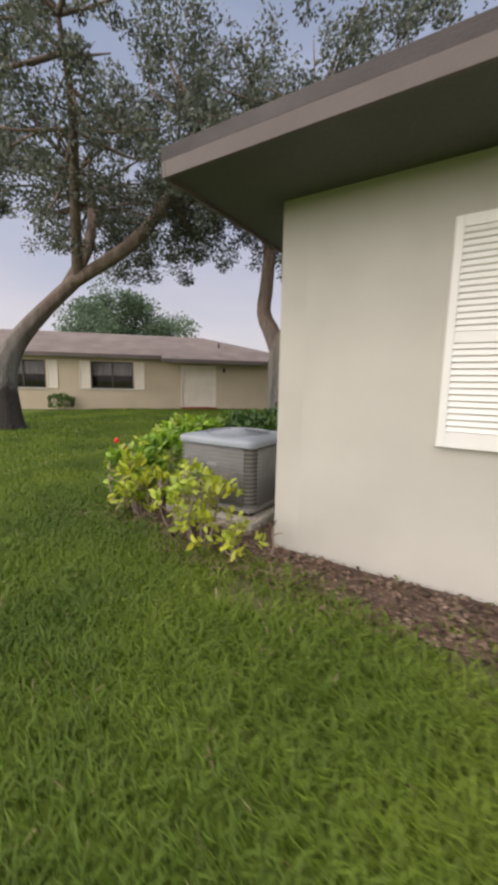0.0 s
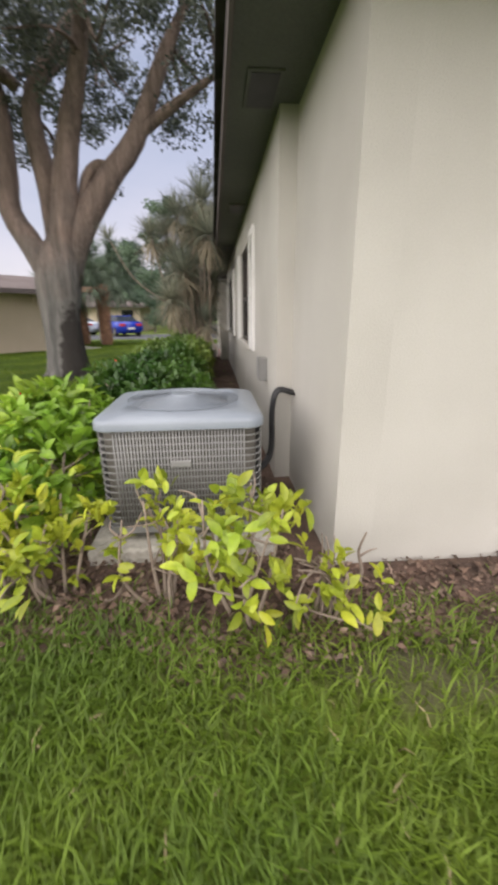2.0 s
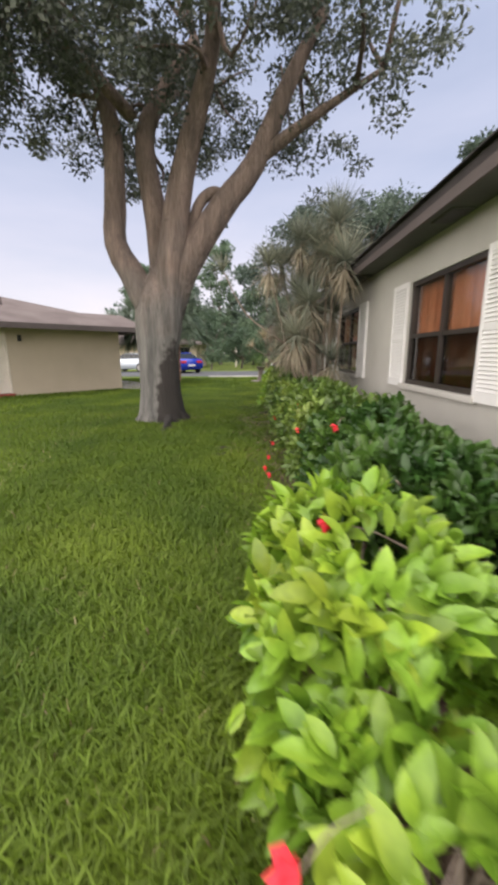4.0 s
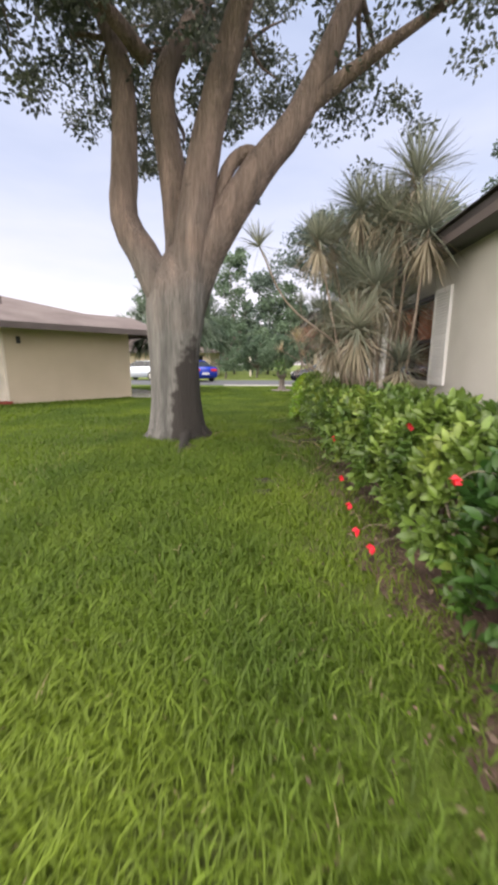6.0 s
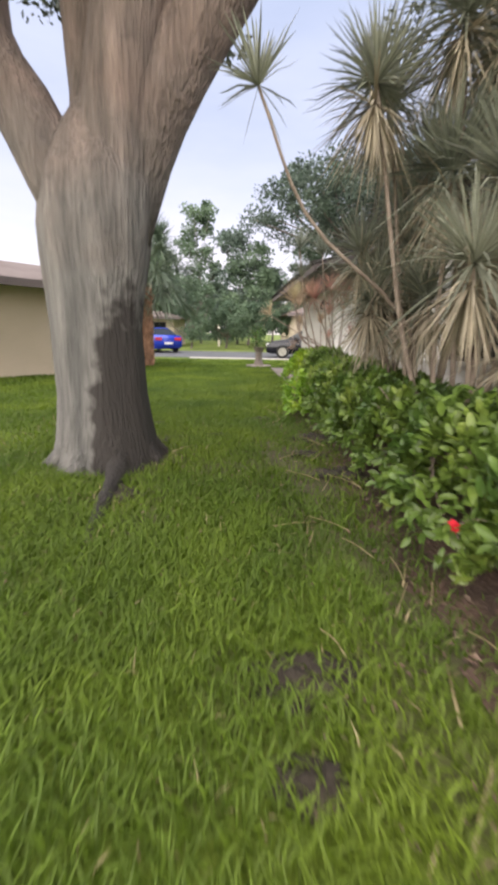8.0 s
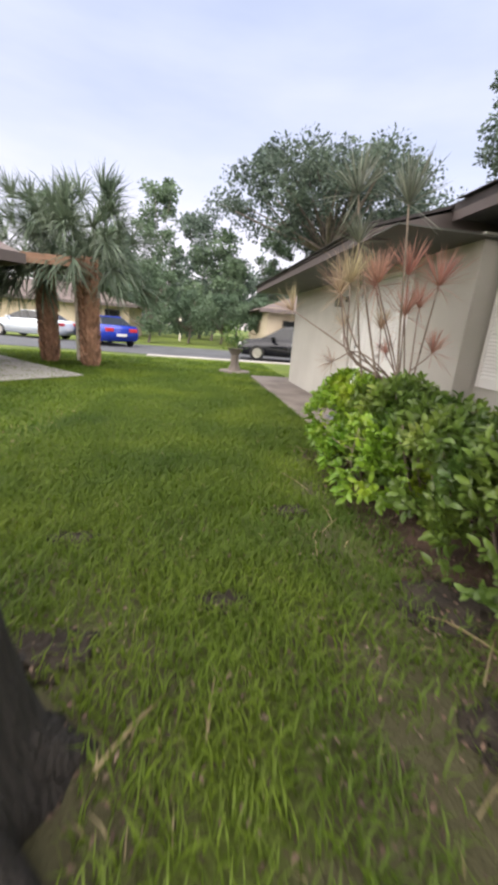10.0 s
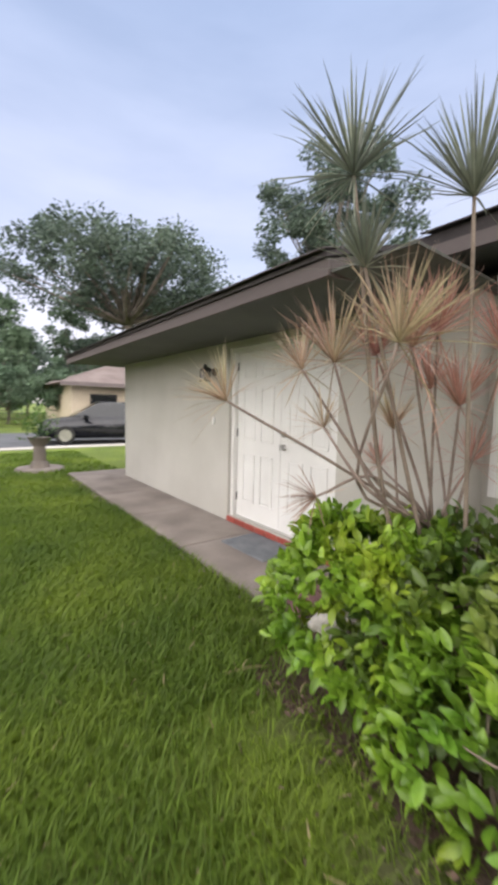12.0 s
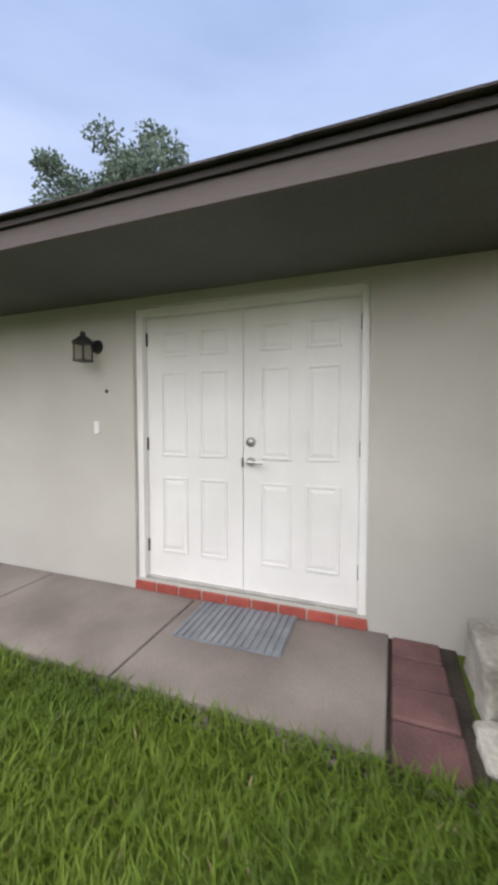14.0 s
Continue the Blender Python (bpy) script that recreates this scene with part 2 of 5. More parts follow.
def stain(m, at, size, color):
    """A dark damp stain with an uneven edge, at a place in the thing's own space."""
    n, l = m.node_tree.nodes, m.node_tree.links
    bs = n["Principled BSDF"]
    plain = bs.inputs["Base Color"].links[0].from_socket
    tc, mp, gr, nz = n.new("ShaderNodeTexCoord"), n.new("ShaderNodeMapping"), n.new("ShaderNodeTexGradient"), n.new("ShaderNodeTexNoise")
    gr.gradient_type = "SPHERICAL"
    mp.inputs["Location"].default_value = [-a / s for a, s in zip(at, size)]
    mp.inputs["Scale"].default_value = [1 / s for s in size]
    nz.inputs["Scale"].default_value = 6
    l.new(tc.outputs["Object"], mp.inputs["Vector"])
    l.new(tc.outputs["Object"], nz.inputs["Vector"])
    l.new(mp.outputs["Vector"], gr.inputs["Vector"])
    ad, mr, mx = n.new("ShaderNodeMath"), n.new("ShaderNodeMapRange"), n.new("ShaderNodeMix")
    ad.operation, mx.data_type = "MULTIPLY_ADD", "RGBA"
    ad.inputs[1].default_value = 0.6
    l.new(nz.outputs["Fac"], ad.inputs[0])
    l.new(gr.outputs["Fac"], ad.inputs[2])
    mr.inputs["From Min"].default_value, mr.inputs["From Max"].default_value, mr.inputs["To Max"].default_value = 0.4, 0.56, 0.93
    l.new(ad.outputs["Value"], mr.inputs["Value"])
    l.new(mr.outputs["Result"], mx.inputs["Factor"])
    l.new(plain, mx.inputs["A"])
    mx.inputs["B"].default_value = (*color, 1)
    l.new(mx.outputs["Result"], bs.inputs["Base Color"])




def ruddy_above(m, z0, z1, color):
    """Grey lichened bark low down gives way to ruddier bark above z0 to z1."""
    n, l = m.node_tree.nodes, m.node_tree.links
    hsv = n["Principled BSDF"].inputs["Base Color"].links[0].from_node
    plain = hsv.inputs["Color"].links[0].from_socket
    tc, sp, nz, ad, mr, mx = (n.new(k) for k in ("ShaderNodeTexCoord", "ShaderNodeSeparateXYZ", "ShaderNodeTexNoise", "ShaderNodeMath", "ShaderNodeMapRange", "ShaderNodeMix"))
    mx.data_type, mx.blend_type, ad.operation = "RGBA", "MULTIPLY", "MULTIPLY_ADD"
    nz.inputs["Scale"].default_value, ad.inputs[1].default_value = 2.0, 2.2
    mr.inputs["From Min"].default_value, mr.inputs["From Max"].default_value = z0 + 1.1, z1 + 1.1
    mx.inputs["B"].default_value = (*color, 1)
    l.new(tc.outputs["Object"], sp.inputs["Vector"])
    l.new(tc.outputs["Object"], nz.inputs["Vector"])
    l.new(nz.outputs["Fac"], ad.inputs[0])
    l.new(sp.outputs["Z"], ad.inputs[2])
    l.new(ad.outputs["Value"], mr.inputs["Value"])
    l.new(mr.outputs["Result"], mx.inputs["Factor"])
    l.new(plain, mx.inputs["A"])
    l.new(mx.outputs["Result"], hsv.inputs["Color"])


ruddy_above(M["bark"], 1.6, 3.4, (1.28, 1.0, 0.89))
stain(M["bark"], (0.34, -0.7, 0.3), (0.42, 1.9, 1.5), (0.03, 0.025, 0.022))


def glass_material(name, tone):
    m = bpy.data.materials.new(name)
    m.use_nodes = True
    n, l = m.node_tree.nodes, m.node_tree.links
    n.remove(n["Principled BSDF"])
    clear, shiny, mx, fr = n.new("ShaderNodeBsdfTransparent"), n.new("ShaderNodeBsdfGlossy"), n.new("ShaderNodeMixShader"), n.new("ShaderNodeLayerWeight")
    clear.inputs["Color"].default_value = (*tone, 1)
    shiny.inputs["Roughness"].default_value = 0.02
    fr.inputs["Blend"].default_value = 0.5
    sharp, gain = n.new("ShaderNodeMath"), n.new("ShaderNodeMath")
    sharp.operation, gain.operation = "POWER", "MULTIPLY_ADD"
    sharp.inputs[1].default_value, gain.inputs[1].default_value, gain.inputs[2].default_value = 5.0, 0.9, 0.04
    l.new(fr.outputs["Facing"], sharp.inputs[0])
    l.new(sharp.outputs["Value"], gain.inputs[0])
    l.new(gain.outputs["Value"], mx.inputs["Fac"])
    l.new(clear.outputs["BSDF"], mx.inputs[1])
    l.new(shiny.outputs["BSDF"], mx.inputs[2])
    l.new(mx.outputs["Shader"], n["Material Output"].inputs["Surface"])
    return m


M["glass"] = glass_material("window_glass", (0.9, 0.88, 0.86))
M["glass_screened"] = glass_material("screened_glass", (0.42, 0.4, 0.39))
m_dark = mat("tinted_glass", (0.008, 0.01, 0.012), (0.014, 0.016, 0.018), 2, 0.08, 0.0, 40)

# ---- building blocks ----
rng = np.random.default_rng(7)


def np_mesh(name, verts, faces, material, smooth=False):
    """A mesh out of arrays: verts (n, 3), faces (m, k)."""
    verts, faces = np.asarray(verts, dtype=np.float32), np.asarray(faces, dtype=np.int32)
    me = bpy.data.meshes.new(name)
    me.vertices.add(len(verts))
    me.vertices.foreach_set("co", verts.ravel())
    k = faces.shape[1]
    me.loops.add(faces.size)
    me.loops.foreach_set("vertex_index", faces.ravel())
    me.polygons.add(len(faces))
    me.polygons.foreach_set("loop_start", np.arange(0, faces.size, k, dtype=np.int32))
    if smooth:
        me.polygons.foreach_set("use_smooth", np.ones(len(faces), dtype=bool))
    me.update(calc_edges=True)
    me.materials.append(material)
    return me


def under(ob, parent, label=""):
    if parent is not None:
        ob.parent = parent
    if label:
        ob["label"] = label
    return ob


def part(name, bm, material, parent=None, label="", smooth=False):
    """Links a bmesh as one mesh object."""
    me = bpy.data.meshes.new(name)
    bm.normal_update()
    bm.to_mesh(me)
    bm.free()
    me.materials.append(material)
    if smooth:
        for p in me.polygons:
            p.use_smooth = True
    return under(new(name, me), parent, label)


def npart(name, vf, material, parent=None, label="", smooth=False):
    return under(new(name, np_mesh(name, vf[0], vf[1], material, smooth)), parent, label)


def thing(name, label, category, m=None, group="", kind=""):
    ob = new(name)
    ob.empty_display_size = 0.1
    if m is not None:
        ob.matrix_world = m
    return tagged(ob, label, category, group, kind)


def box(bm, x0, x1, y0, y1, z0, z1, bevel=0.0, m=None):
    """Adds a box, with rounded edges if bevel."""
    ret = bmesh.ops.create_cube(bm, size=1)
    vs = ret["verts"]
    for v in vs:
        v.co = Vector((x0 + (v.co.x + 0.5) * (x1 - x0), y0 + (v.co.y + 0.5) * (y1 - y0), z0 + (v.co.z + 0.5) * (z1 - z0)))
    if bevel:
        es = list({e for v in vs for e in v.link_edges})
        out = bmesh.ops.bevel(bm, geom=es, offset=bevel, segments=2, affect="EDGES", profile=0.5)
        vs = list({v for f in out["faces"] for v in f.verts} | {v for v in vs if v.is_valid})
    if m is not None:
        bmesh.ops.transform(bm, matrix=m, verts=vs)
    return bm


def bx(*a, **k):
    return box(bmesh.new(), *a, **k)


def tube(points, radii, seg=10, wobble=0.0, seed=0):
    """Verts and faces of a closed tube along points."""
    P = np.array(points, float)
    R = np.array(radii, float)
    r = np.random.default_rng(seed)
    V, F = [], []
    up = np.array([0.0, 1.0, 0.0])
    d = np.gradient(P, axis=0)
    for i, p in enumerate(P):
        t = d[i] / max(np.linalg.norm(d[i]), 1e-9)
        s = np.cross(t, up)
        if np.linalg.norm(s) < 0.1:
            s = np.cross(t, [1.0, 0, 0])
        s /= np.linalg.norm(s)
        u = np.cross(s, t)
        for j in range(seg):
            a = 2 * math.pi * j / seg
            k = R[i] * (1 + wobble * (r.random() - 0.5))
            V.append(p + k * (math.cos(a) * s + math.sin(a) * u))
    n = len(P)
    for i in range(n - 1):
        for j in range(seg):
            a, b = i * seg + j, i * seg + (j + 1) % seg
            F.append((a, b, b + seg, a + seg))
    V += [P[0], P[-1]]
    for j in range(seg):
        b = (j + 1) % seg
        F.append((n * seg, b, j, j))
        F.append((n * seg + 1, (n - 1) * seg + j, (n - 1) * seg + b, (n - 1) * seg + b))
    return np.array(V), F


def curve_pts(points, n):
    """A smooth line with n points through the given ones."""
    P = np.array(points, float)
    P = np.vstack([2 * P[0] - P[1], P, 2 * P[-1] - P[-2]])
    out = []
    for q in np.linspace(0, len(P) - 3 - 1e-6, n):
        i = int(q)
        t = q - i
        a, b, c, d = P[i], P[i + 1], P[i + 2], P[i + 3]
        out.append(0.5 * (2 * b + (c - a) * t + (2 * a - 5 * b + 4 * c - d) * t * t + (3 * b - a - 3 * c + d) * t ** 3))
    return np.array(out)


def join(parts):
    """Several verts-and-faces pairs as one; three-cornered faces are given as quads with a doubled corner."""
    V, F, o = [], [], 0
    for v, f in parts:
        V.append(np.asarray(v))
        F.append(np.asarray(f) + o)
        o += len(v)
    return np.vstack(V), np.vstack(F)


def poly_part(name, pieces, material, parent=None, label="", smooth=True):
    """One mesh out of tubes."""
    v, f = join(pieces)
    me = bpy.data.meshes.new(name)
    faces = [tuple(q) if q[2] != q[3] else tuple(q[:3]) for q in f.tolist()]
    me.from_pydata(v.tolist(), [], faces)
    me.update()
    me.materials.append(material)
    for p in me.polygons:
        p.use_smooth = smooth
    return under(new(name, me), parent, label)


def unit(v):
    return v / np.maximum(np.linalg.norm(v, axis=-1, keepdims=True), 1e-9)


def leaves(c, d, length, width, fold=0.25, nrm=None):
    """Folded leaves at c, pointing along d: five corners and four faces each."""
    n = len(c)
    d = unit(d)
    if nrm is None:
        nrm = rng.normal(size=(n, 3)) * 0.6 + np.array([0, 0, 1.0])
    s = unit(np.cross(d, nrm))
    u = np.cross(s, d)
    length = np.broadcast_to(np.asarray(length, float), (n,))[:, None]
    width = np.broadcast_to(np.asarray(width, float), (n,))[:, None]
    mid = c + d * length * 0.5
    V = np.stack([c, mid - s * width / 2 + u * width * fold, mid, mid + s * width / 2 + u * width * fold, c + d * length - u * length * 0.12], 1).reshape(-1, 3)
    base = (np.arange(n) * 5)[:, None, None]
    F = (np.array([[0, 2, 1], [0, 3, 2], [2, 4, 1], [2, 3, 4]])[None] + base).reshape(-1, 3)
    return V, F


def oval_leaves(c, d, length, width, fold=0.2, nrm=None):
    """Rounded, folded leaves: fourteen corners each."""
    n = len(c)
    d = unit(d)
    s = unit(np.cross(d, nrm))
    u = np.cross(s, d)
    L, W = np.asarray(length)[:, None], np.asarray(width)[:, None]
    rows = [c]
    for f, wide, drop in ((0.16, 0.3, 0.0), (0.4, 0.48, 0.01), (0.66, 0.44, 0.04), (0.87, 0.24, 0.1)):
        mid, half = c + d * L * f - u * L * drop, s * W * wide
        rows += [mid - half + u * W * fold * wide * 2, mid, mid + half + u * W * fold * wide * 2]
    V = np.stack(rows + [c + d * L - u * L * 0.16], 1).reshape(-1, 3)
    F = [[0, 2, 1], [0, 3, 2], [10, 11, 13], [11, 12, 13]]
    for k in (1, 4, 7):
        F += [[k, k + 1, k + 4], [k, k + 4, k + 3], [k + 1, k + 2, k + 5], [k + 1, k + 5, k + 4]]
    return V, (np.array(F)[None] + (np.arange(n) * 14)[:, None, None]).reshape(-1, 3)


def flat_leaves(c, d, length, width):
    """Cheap leaves: one four-cornered face each."""
    n = len(c)
    d = unit(d)
    s = unit(np.cross(d, rng.normal(size=(n, 3))))
    length = np.broadcast_to(np.asarray(length, float), (n,))[:, None]
    width = np.broadcast_to(np.asarray(width, float), (n,))[:, None]
    V = np.stack([c, c + d * length * 0.5 - s * width / 2, c + d * length, c + d * length * 0.5 + s * width / 2], 1).reshape(-1, 3)
    return V, np.arange(4 * n).reshape(-1, 4)


def rosette(center, n, length, width, axis=(0, 0, 1), spread=1.0, droop=0.35, seed=0, segs=4):
    """A head of sword leaves that arch outwards; tapered strips."""
    r = np.random.default_rng(seed)
    ax = unit(np.array(axis, float))
    d = unit(r.normal(size=(n, 3)))
    d = unit(d + ax * (0.75 / spread) * r.uniform(0.3, 1.6, (n, 1)))
    L = length * r.uniform(0.65, 1.1, n)
    side = unit(np.cross(d, r.normal(size=(n, 3)) * 0.25 + np.array([0, 0, 1.0])))
    V = []
    for k in range(segs + 1):
        t = k / segs
        p = np.array(center) + d * (L * t)[:, None]
        p[:, 2] -= droop * L * t * t * (1 - 0.5 * np.abs(d[:, 2])) * r.uniform(0.6, 1.2, n)
        w = width * (0.55 + 0.9 * t) * (1 - t) ** 0.6 if k else width * 0.5
        V += [p - side * w / 2, p + side * w / 2]
    V = np.stack(V, 1)
    m = 2 * (segs + 1)
    F = np.array([[2 * k, 2 * k + 1, 2 * k + 3, 2 * k + 2] for k in range(segs)])
    return V.reshape(-1, 3), (F[None] + (np.arange(n) * m)[:, None, None]).reshape(-1, 4)

# ---- ground ----


def tilted_grid(name, x0, x1, y0, y1, nx, ny, z, material, edge=None):
    """A slightly uneven sheet; edge(x, y) below 0 leaves a cell out."""
    xs, ys = np.linspace(x0, x1, nx + 1), np.linspace(y0, y1, ny + 1)
    V = [(x, y, z + 0.012 * noise.noise(Vector((x * 2.3, y * 2.3, 1.7)))) for y in ys for x in xs]
    F = []
    for j in range(ny):
        for i in range(nx):
            a = j * (nx + 1) + i
            if edge is None or edge((xs[i] + xs[i + 1]) / 2, (ys[j] + ys[j + 1]) / 2) >= 0:
                F.append((a, a + 1, a + nx + 2, a + nx + 1))
    return npart(name, (V, F), material)


bm = bmesh.new()
bmesh.ops.create_grid(bm, x_segments=8, y_segments=8, size=1500)
tagged(part("ground", bm, M["lawn"]), "mown coarse green lawn with worn brownish patches", "lawn", kind="structure")


def in_bed(x, y):
    """Above 0 inside the planting bed round the corner and along the wall."""
    wob = 0.13 * noise.noise(Vector((x * 1.3, y * 1.3, 4.0))) + 0.05 * noise.noise(Vector((x * 5, y * 5, 2.0)))
    if y < 0.3 and x > -1.0:
        return (y + 0.55 + wob) if x > -0.6 else (y + 0.45 + 0.2 * (x + 0.6) + wob)
    return min(x + 1.62 + wob, y + 0.42 + wob, 10.9 - y)


tagged(tilted_grid("ground_bed", -1.9, 5.0, -0.8, 10.9, 115, 195, 0.012, M["mulch"], in_bed), "brown planting bed of mulch and dead leaves", "planting bed", kind="structure")

# road, far path, apron
tagged(part("road", bx(-60, 40, 23.6, 30.5, -0.05, 0.012), M["asphalt"]), "blue-grey asphalt road beyond the lawn", "road", kind="structure")
tagged(part("pavement", bx(-4.5, 30, 22.9, 23.5, -0.05, 0.03, bevel=0.01), M["path"]), "pale concrete strip along the road", "pavement", kind="structure")
bm = bmesh.new()
ring = [bm.verts.new(p) for p in ((-5.15, 15.9, 0.02), (-6.3, 14.5, 0.02), (-12, 17.0, 0.02), (-11, 21.6, 0.02), (-8.0, 18.9, 0.02))]
bm.faces.new(ring)
top = bmesh.ops.extrude_face_region(bm, geom=bm.faces[:])
bmesh.ops.translate(bm, verts=[v for v in top["geom"] if isinstance(v, bmesh.types.BMVert)], vec=(0, 0, 0.025))
bmesh.ops.recalc_face_normals(bm, faces=bm.faces)
tagged(part("pavement_apron", bm, M["path"]), "pale concrete walk in front of the neighbouring porch", "pavement", kind="structure")

# ---- houses: walls with openings ----


def wall(name, m, a, b, h, material, holes=(), thick=0.2, label="", z0=-0.1):
    """A wall along local x from a to b, its face at local y = 0; holes are (x0, x1, z0, z1)."""
    bm = bmesh.new()
    x = a
    for h0, h1, k0, k1 in sorted(holes):
        box(bm, x, h0, 0, thick, z0, h)
        box(bm, h0, h1, 0, thick, z0, k0)
        box(bm, h0, h1, 0, thick, k1, h)
        x = h1
    box(bm, x, b, 0, thick, z0, h)
    bmesh.ops.remove_doubles(bm, verts=bm.verts, dist=0.0005)
    ob = part(name, bm, material)
    ob.matrix_world = m
    return tagged(ob, label, "wall", kind="structure")


def louvre_shutter(m, h=1.26, w=0.42, group="window shutters", material=None, slats=True):
    material = material or M["white"]
    root = thing("shutter", "white louvred window shutter fixed flat on the wall", "shutter", m, group)
    for x in (0, w - 0.045):
        part("stile", bx(x, x + 0.045, -0.035, 0, 0, h, bevel=0.004), material, root)
    for z, k in ((0, 0.09), (h * 0.47, 0.06), (h - 0.06, 0.06)):
        part("rail", bx(0.045, w - 0.045, -0.032, 0, z, z + k), material, root)
    part("backing", bx(0.045, w - 0.045, -0.008, 0, 0.09, h - 0.06), material, root)
    if slats:
        data = None
        for z0, z1 in ((0.09, h * 0.47), (h * 0.47 + 0.06, h - 0.06)):
            n = int((z1 - z0) / 0.034)
            for i in range(n):
                z = z0 + (i + 0.5) * (z1 - z0) / n
                if data is None:
                    data = bpy.data.meshes.new("slat")
                    bm = bx(0.045, w - 0.045, -0.026, -0.012, -0.019, 0.019)
                    bmesh.ops.rotate(bm, cent=(0, -0.019, 0), matrix=Matrix.Rotation(radians(-28), 3, "X"), verts=bm.verts)
                    bm.to_mesh(data)
                    bm.free()
                    data.materials.append(material)
                s = under(new("slat", data), root)
                s.location = (0, 0, z)
    return root


def window(m, w, h, number, cloth, label="dark bronze framed sliding window with brown curtains behind"):
    root = thing("window_" + str(number), label, "window", m, "house windows", "structure")
    fr = 0.05
    bm = bmesh.new()
    for a in ((0, fr, 0, h), (w - fr, w, 0, h), (fr, w - fr, 0, fr), (fr, w - fr, h - fr, h)):
        box(bm, a[0], a[1], 0.02, 0.1, a[2], a[3])
    part("window_frame", bm, M["bronze"], root)
    part("mullion", bx(w / 2 - 0.03, w / 2 + 0.03, 0.03, 0.09, fr, h - fr), M["bronze"], root)
    for x0, x1 in ((fr, w / 2 - 0.03), (w / 2 + 0.03, w - fr)):
        part("meeting_rail", bx(x0, x1, 0.035, 0.085, h * 0.46, h * 0.46 + 0.045), M["bronze"], root)
        for z0, z1 in ((fr, h * 0.46), (h * 0.46 + 0.045, h - fr)):
            p = part("pane", bx(x0, x1, 0.055, 0.061, z0, z1), M["glass"] if z0 > fr else M["glass_screened"], root)
            p.visible_shadow = False
    part("window_sill", bx(-0.06, w + 0.06, -0.05, 0.02, -0.06, 0, bevel=0.006), M["stucco"], root)
    xs = np.linspace(0.0, w, 60)
    V = [(x, 0.115 + 0.016 * math.sin(x * 34) + 0.006 * math.sin(x * 77), z) for z in (0.0, h) for x in xs]
    F = [(i, i + 1, 61 + i, 60 + i) for i in range(59)]
    c = npart("curtain", (V, F), cloth, None, smooth=True)
    c.matrix_world = m
    sol = c.modifiers.new("thickness", "SOLIDIFY")
    sol.thickness = 0.01
    tagged(c, "drawn curtain hanging behind the window", "curtain")
    return root


def double_door(m, w, h, number, material, hardware=True):
    """Leaves, casing and hardware; local x along the wall, z from the sill."""
    root = thing("door_" + str(number), "closed white panelled double front door", "door", m, "", "structure")
    t = 0.055
    for x0, x1, z0, z1, n in ((0, t, 0, h, "jamb"), (w - t, w, 0, h, "jamb"), (t, w - t, h - t, h, "head_casing")):
        part(n, bx(x0, x1, -0.012, 0.12, z0, z1, bevel=0.005), material, root)
    half = (w - 2 * t) / 2
    for k in range(2):
        a = t + k * half + 0.003
        b = a + half - 0.006
        leaf = part("door_leaf", bx(a, b, 0.05, 0.095, 0.012, h - t - 0.004), material, root)
        lw = b - a
        top = h - t - 0.016
        for zf0, zf1 in ((0.1, 0.395), (0.475, 0.795), (0.85, 0.945)):
            for c0, c1 in ((0.15, 0.44), (0.56, 0.85)):
                x0, x1 = a + lw * c0, a + lw * c1
                z0, z1 = 0.012 + top * zf0, 0.012 + top * zf1
                bm = bmesh.new()
                e = 0.022
                for q in ((x0, x0 + e, z0, z1), (x1 - e, x1, z0, z1), (x0 + e, x1 - e, z0, z0 + e), (x0 + e, x1 - e, z1 - e, z1)):
                    box(bm, q[0], q[1], 0.038, 0.052, q[2], q[3], bevel=0.005)
                f = 0.05
                low = [bm.verts.new((x, 0.0495, z)) for x, z in ((x0 + e, z0 + e), (x1 - e, z0 + e), (x1 - e, z1 - e), (x0 + e, z1 - e))]
                high = [bm.verts.new((x, 0.041, z)) for x, z in ((x0 + f, z0 + f), (x1 - f, z0 + f), (x1 - f, z1 - f), (x0 + f, z1 - f))]
                for i in range(4):
                    bm.faces.new((low[i], low[(i + 1) % 4], high[(i + 1) % 4], high[i]))
                bm.faces.new(high)
                bmesh.ops.recalc_face_normals(bm, faces=bm.faces)
                part("panel", bm, material, leaf)
        if hardware:
            hx = t - 0.004 if k == 0 else w - t - 0.008
            for z in (0.2, 1.0, 1.8):
                part("hinge", bx(hx, hx + 0.014, 0.036, 0.05, z, z + 0.1, bevel=0.003), M["black"], leaf)
    if hardware:
        x = t + half + 0.06
        bm = bmesh.new()
        bmesh.ops.create_cone(bm, cap_ends=True, segments=24, radius1=0.033, radius2=0.029, depth=0.03, matrix=pose(x, 0.036, 1.08, 90))
        part("deadbolt", bm, M["steel"], root, "round brushed steel deadbolt", True)
        bm = bmesh.new()
        bmesh.ops.create_cone(bm, cap_ends=True, segments=24, radius1=0.034, radius2=0.03, depth=0.024, matrix=pose(x, 0.038, 0.94, 90))
        box(bm, x - 0.012, x + 0.012, -0.02, 0.03, 0.93, 0.952, bevel=0.005)
        box(bm, x, x + 0.11, -0.026, -0.01, 0.932, 0.95, bevel=0.007)
        part("door_handle", bm, M["steel"], root, "brushed steel lever handle", False)
        part("strike", bx(x - 0.075, x - 0.06, 0.044, 0.052, 0.9, 0.97), M["steel"], root)
        bm = bx(t, w - t, 0.0, 0.12, -0.002, 0.012)
        part("threshold", bm, M["steel"], root)
    return root


SIDE = Matrix.Rotation(radians(-90), 4, "Z")  # local x runs towards -y, outwards is -x


def side(x, y, z=0.0):
    """A pose on a wall that faces -x."""
    return Matrix.Translation((x, y, z)) @ SIDE


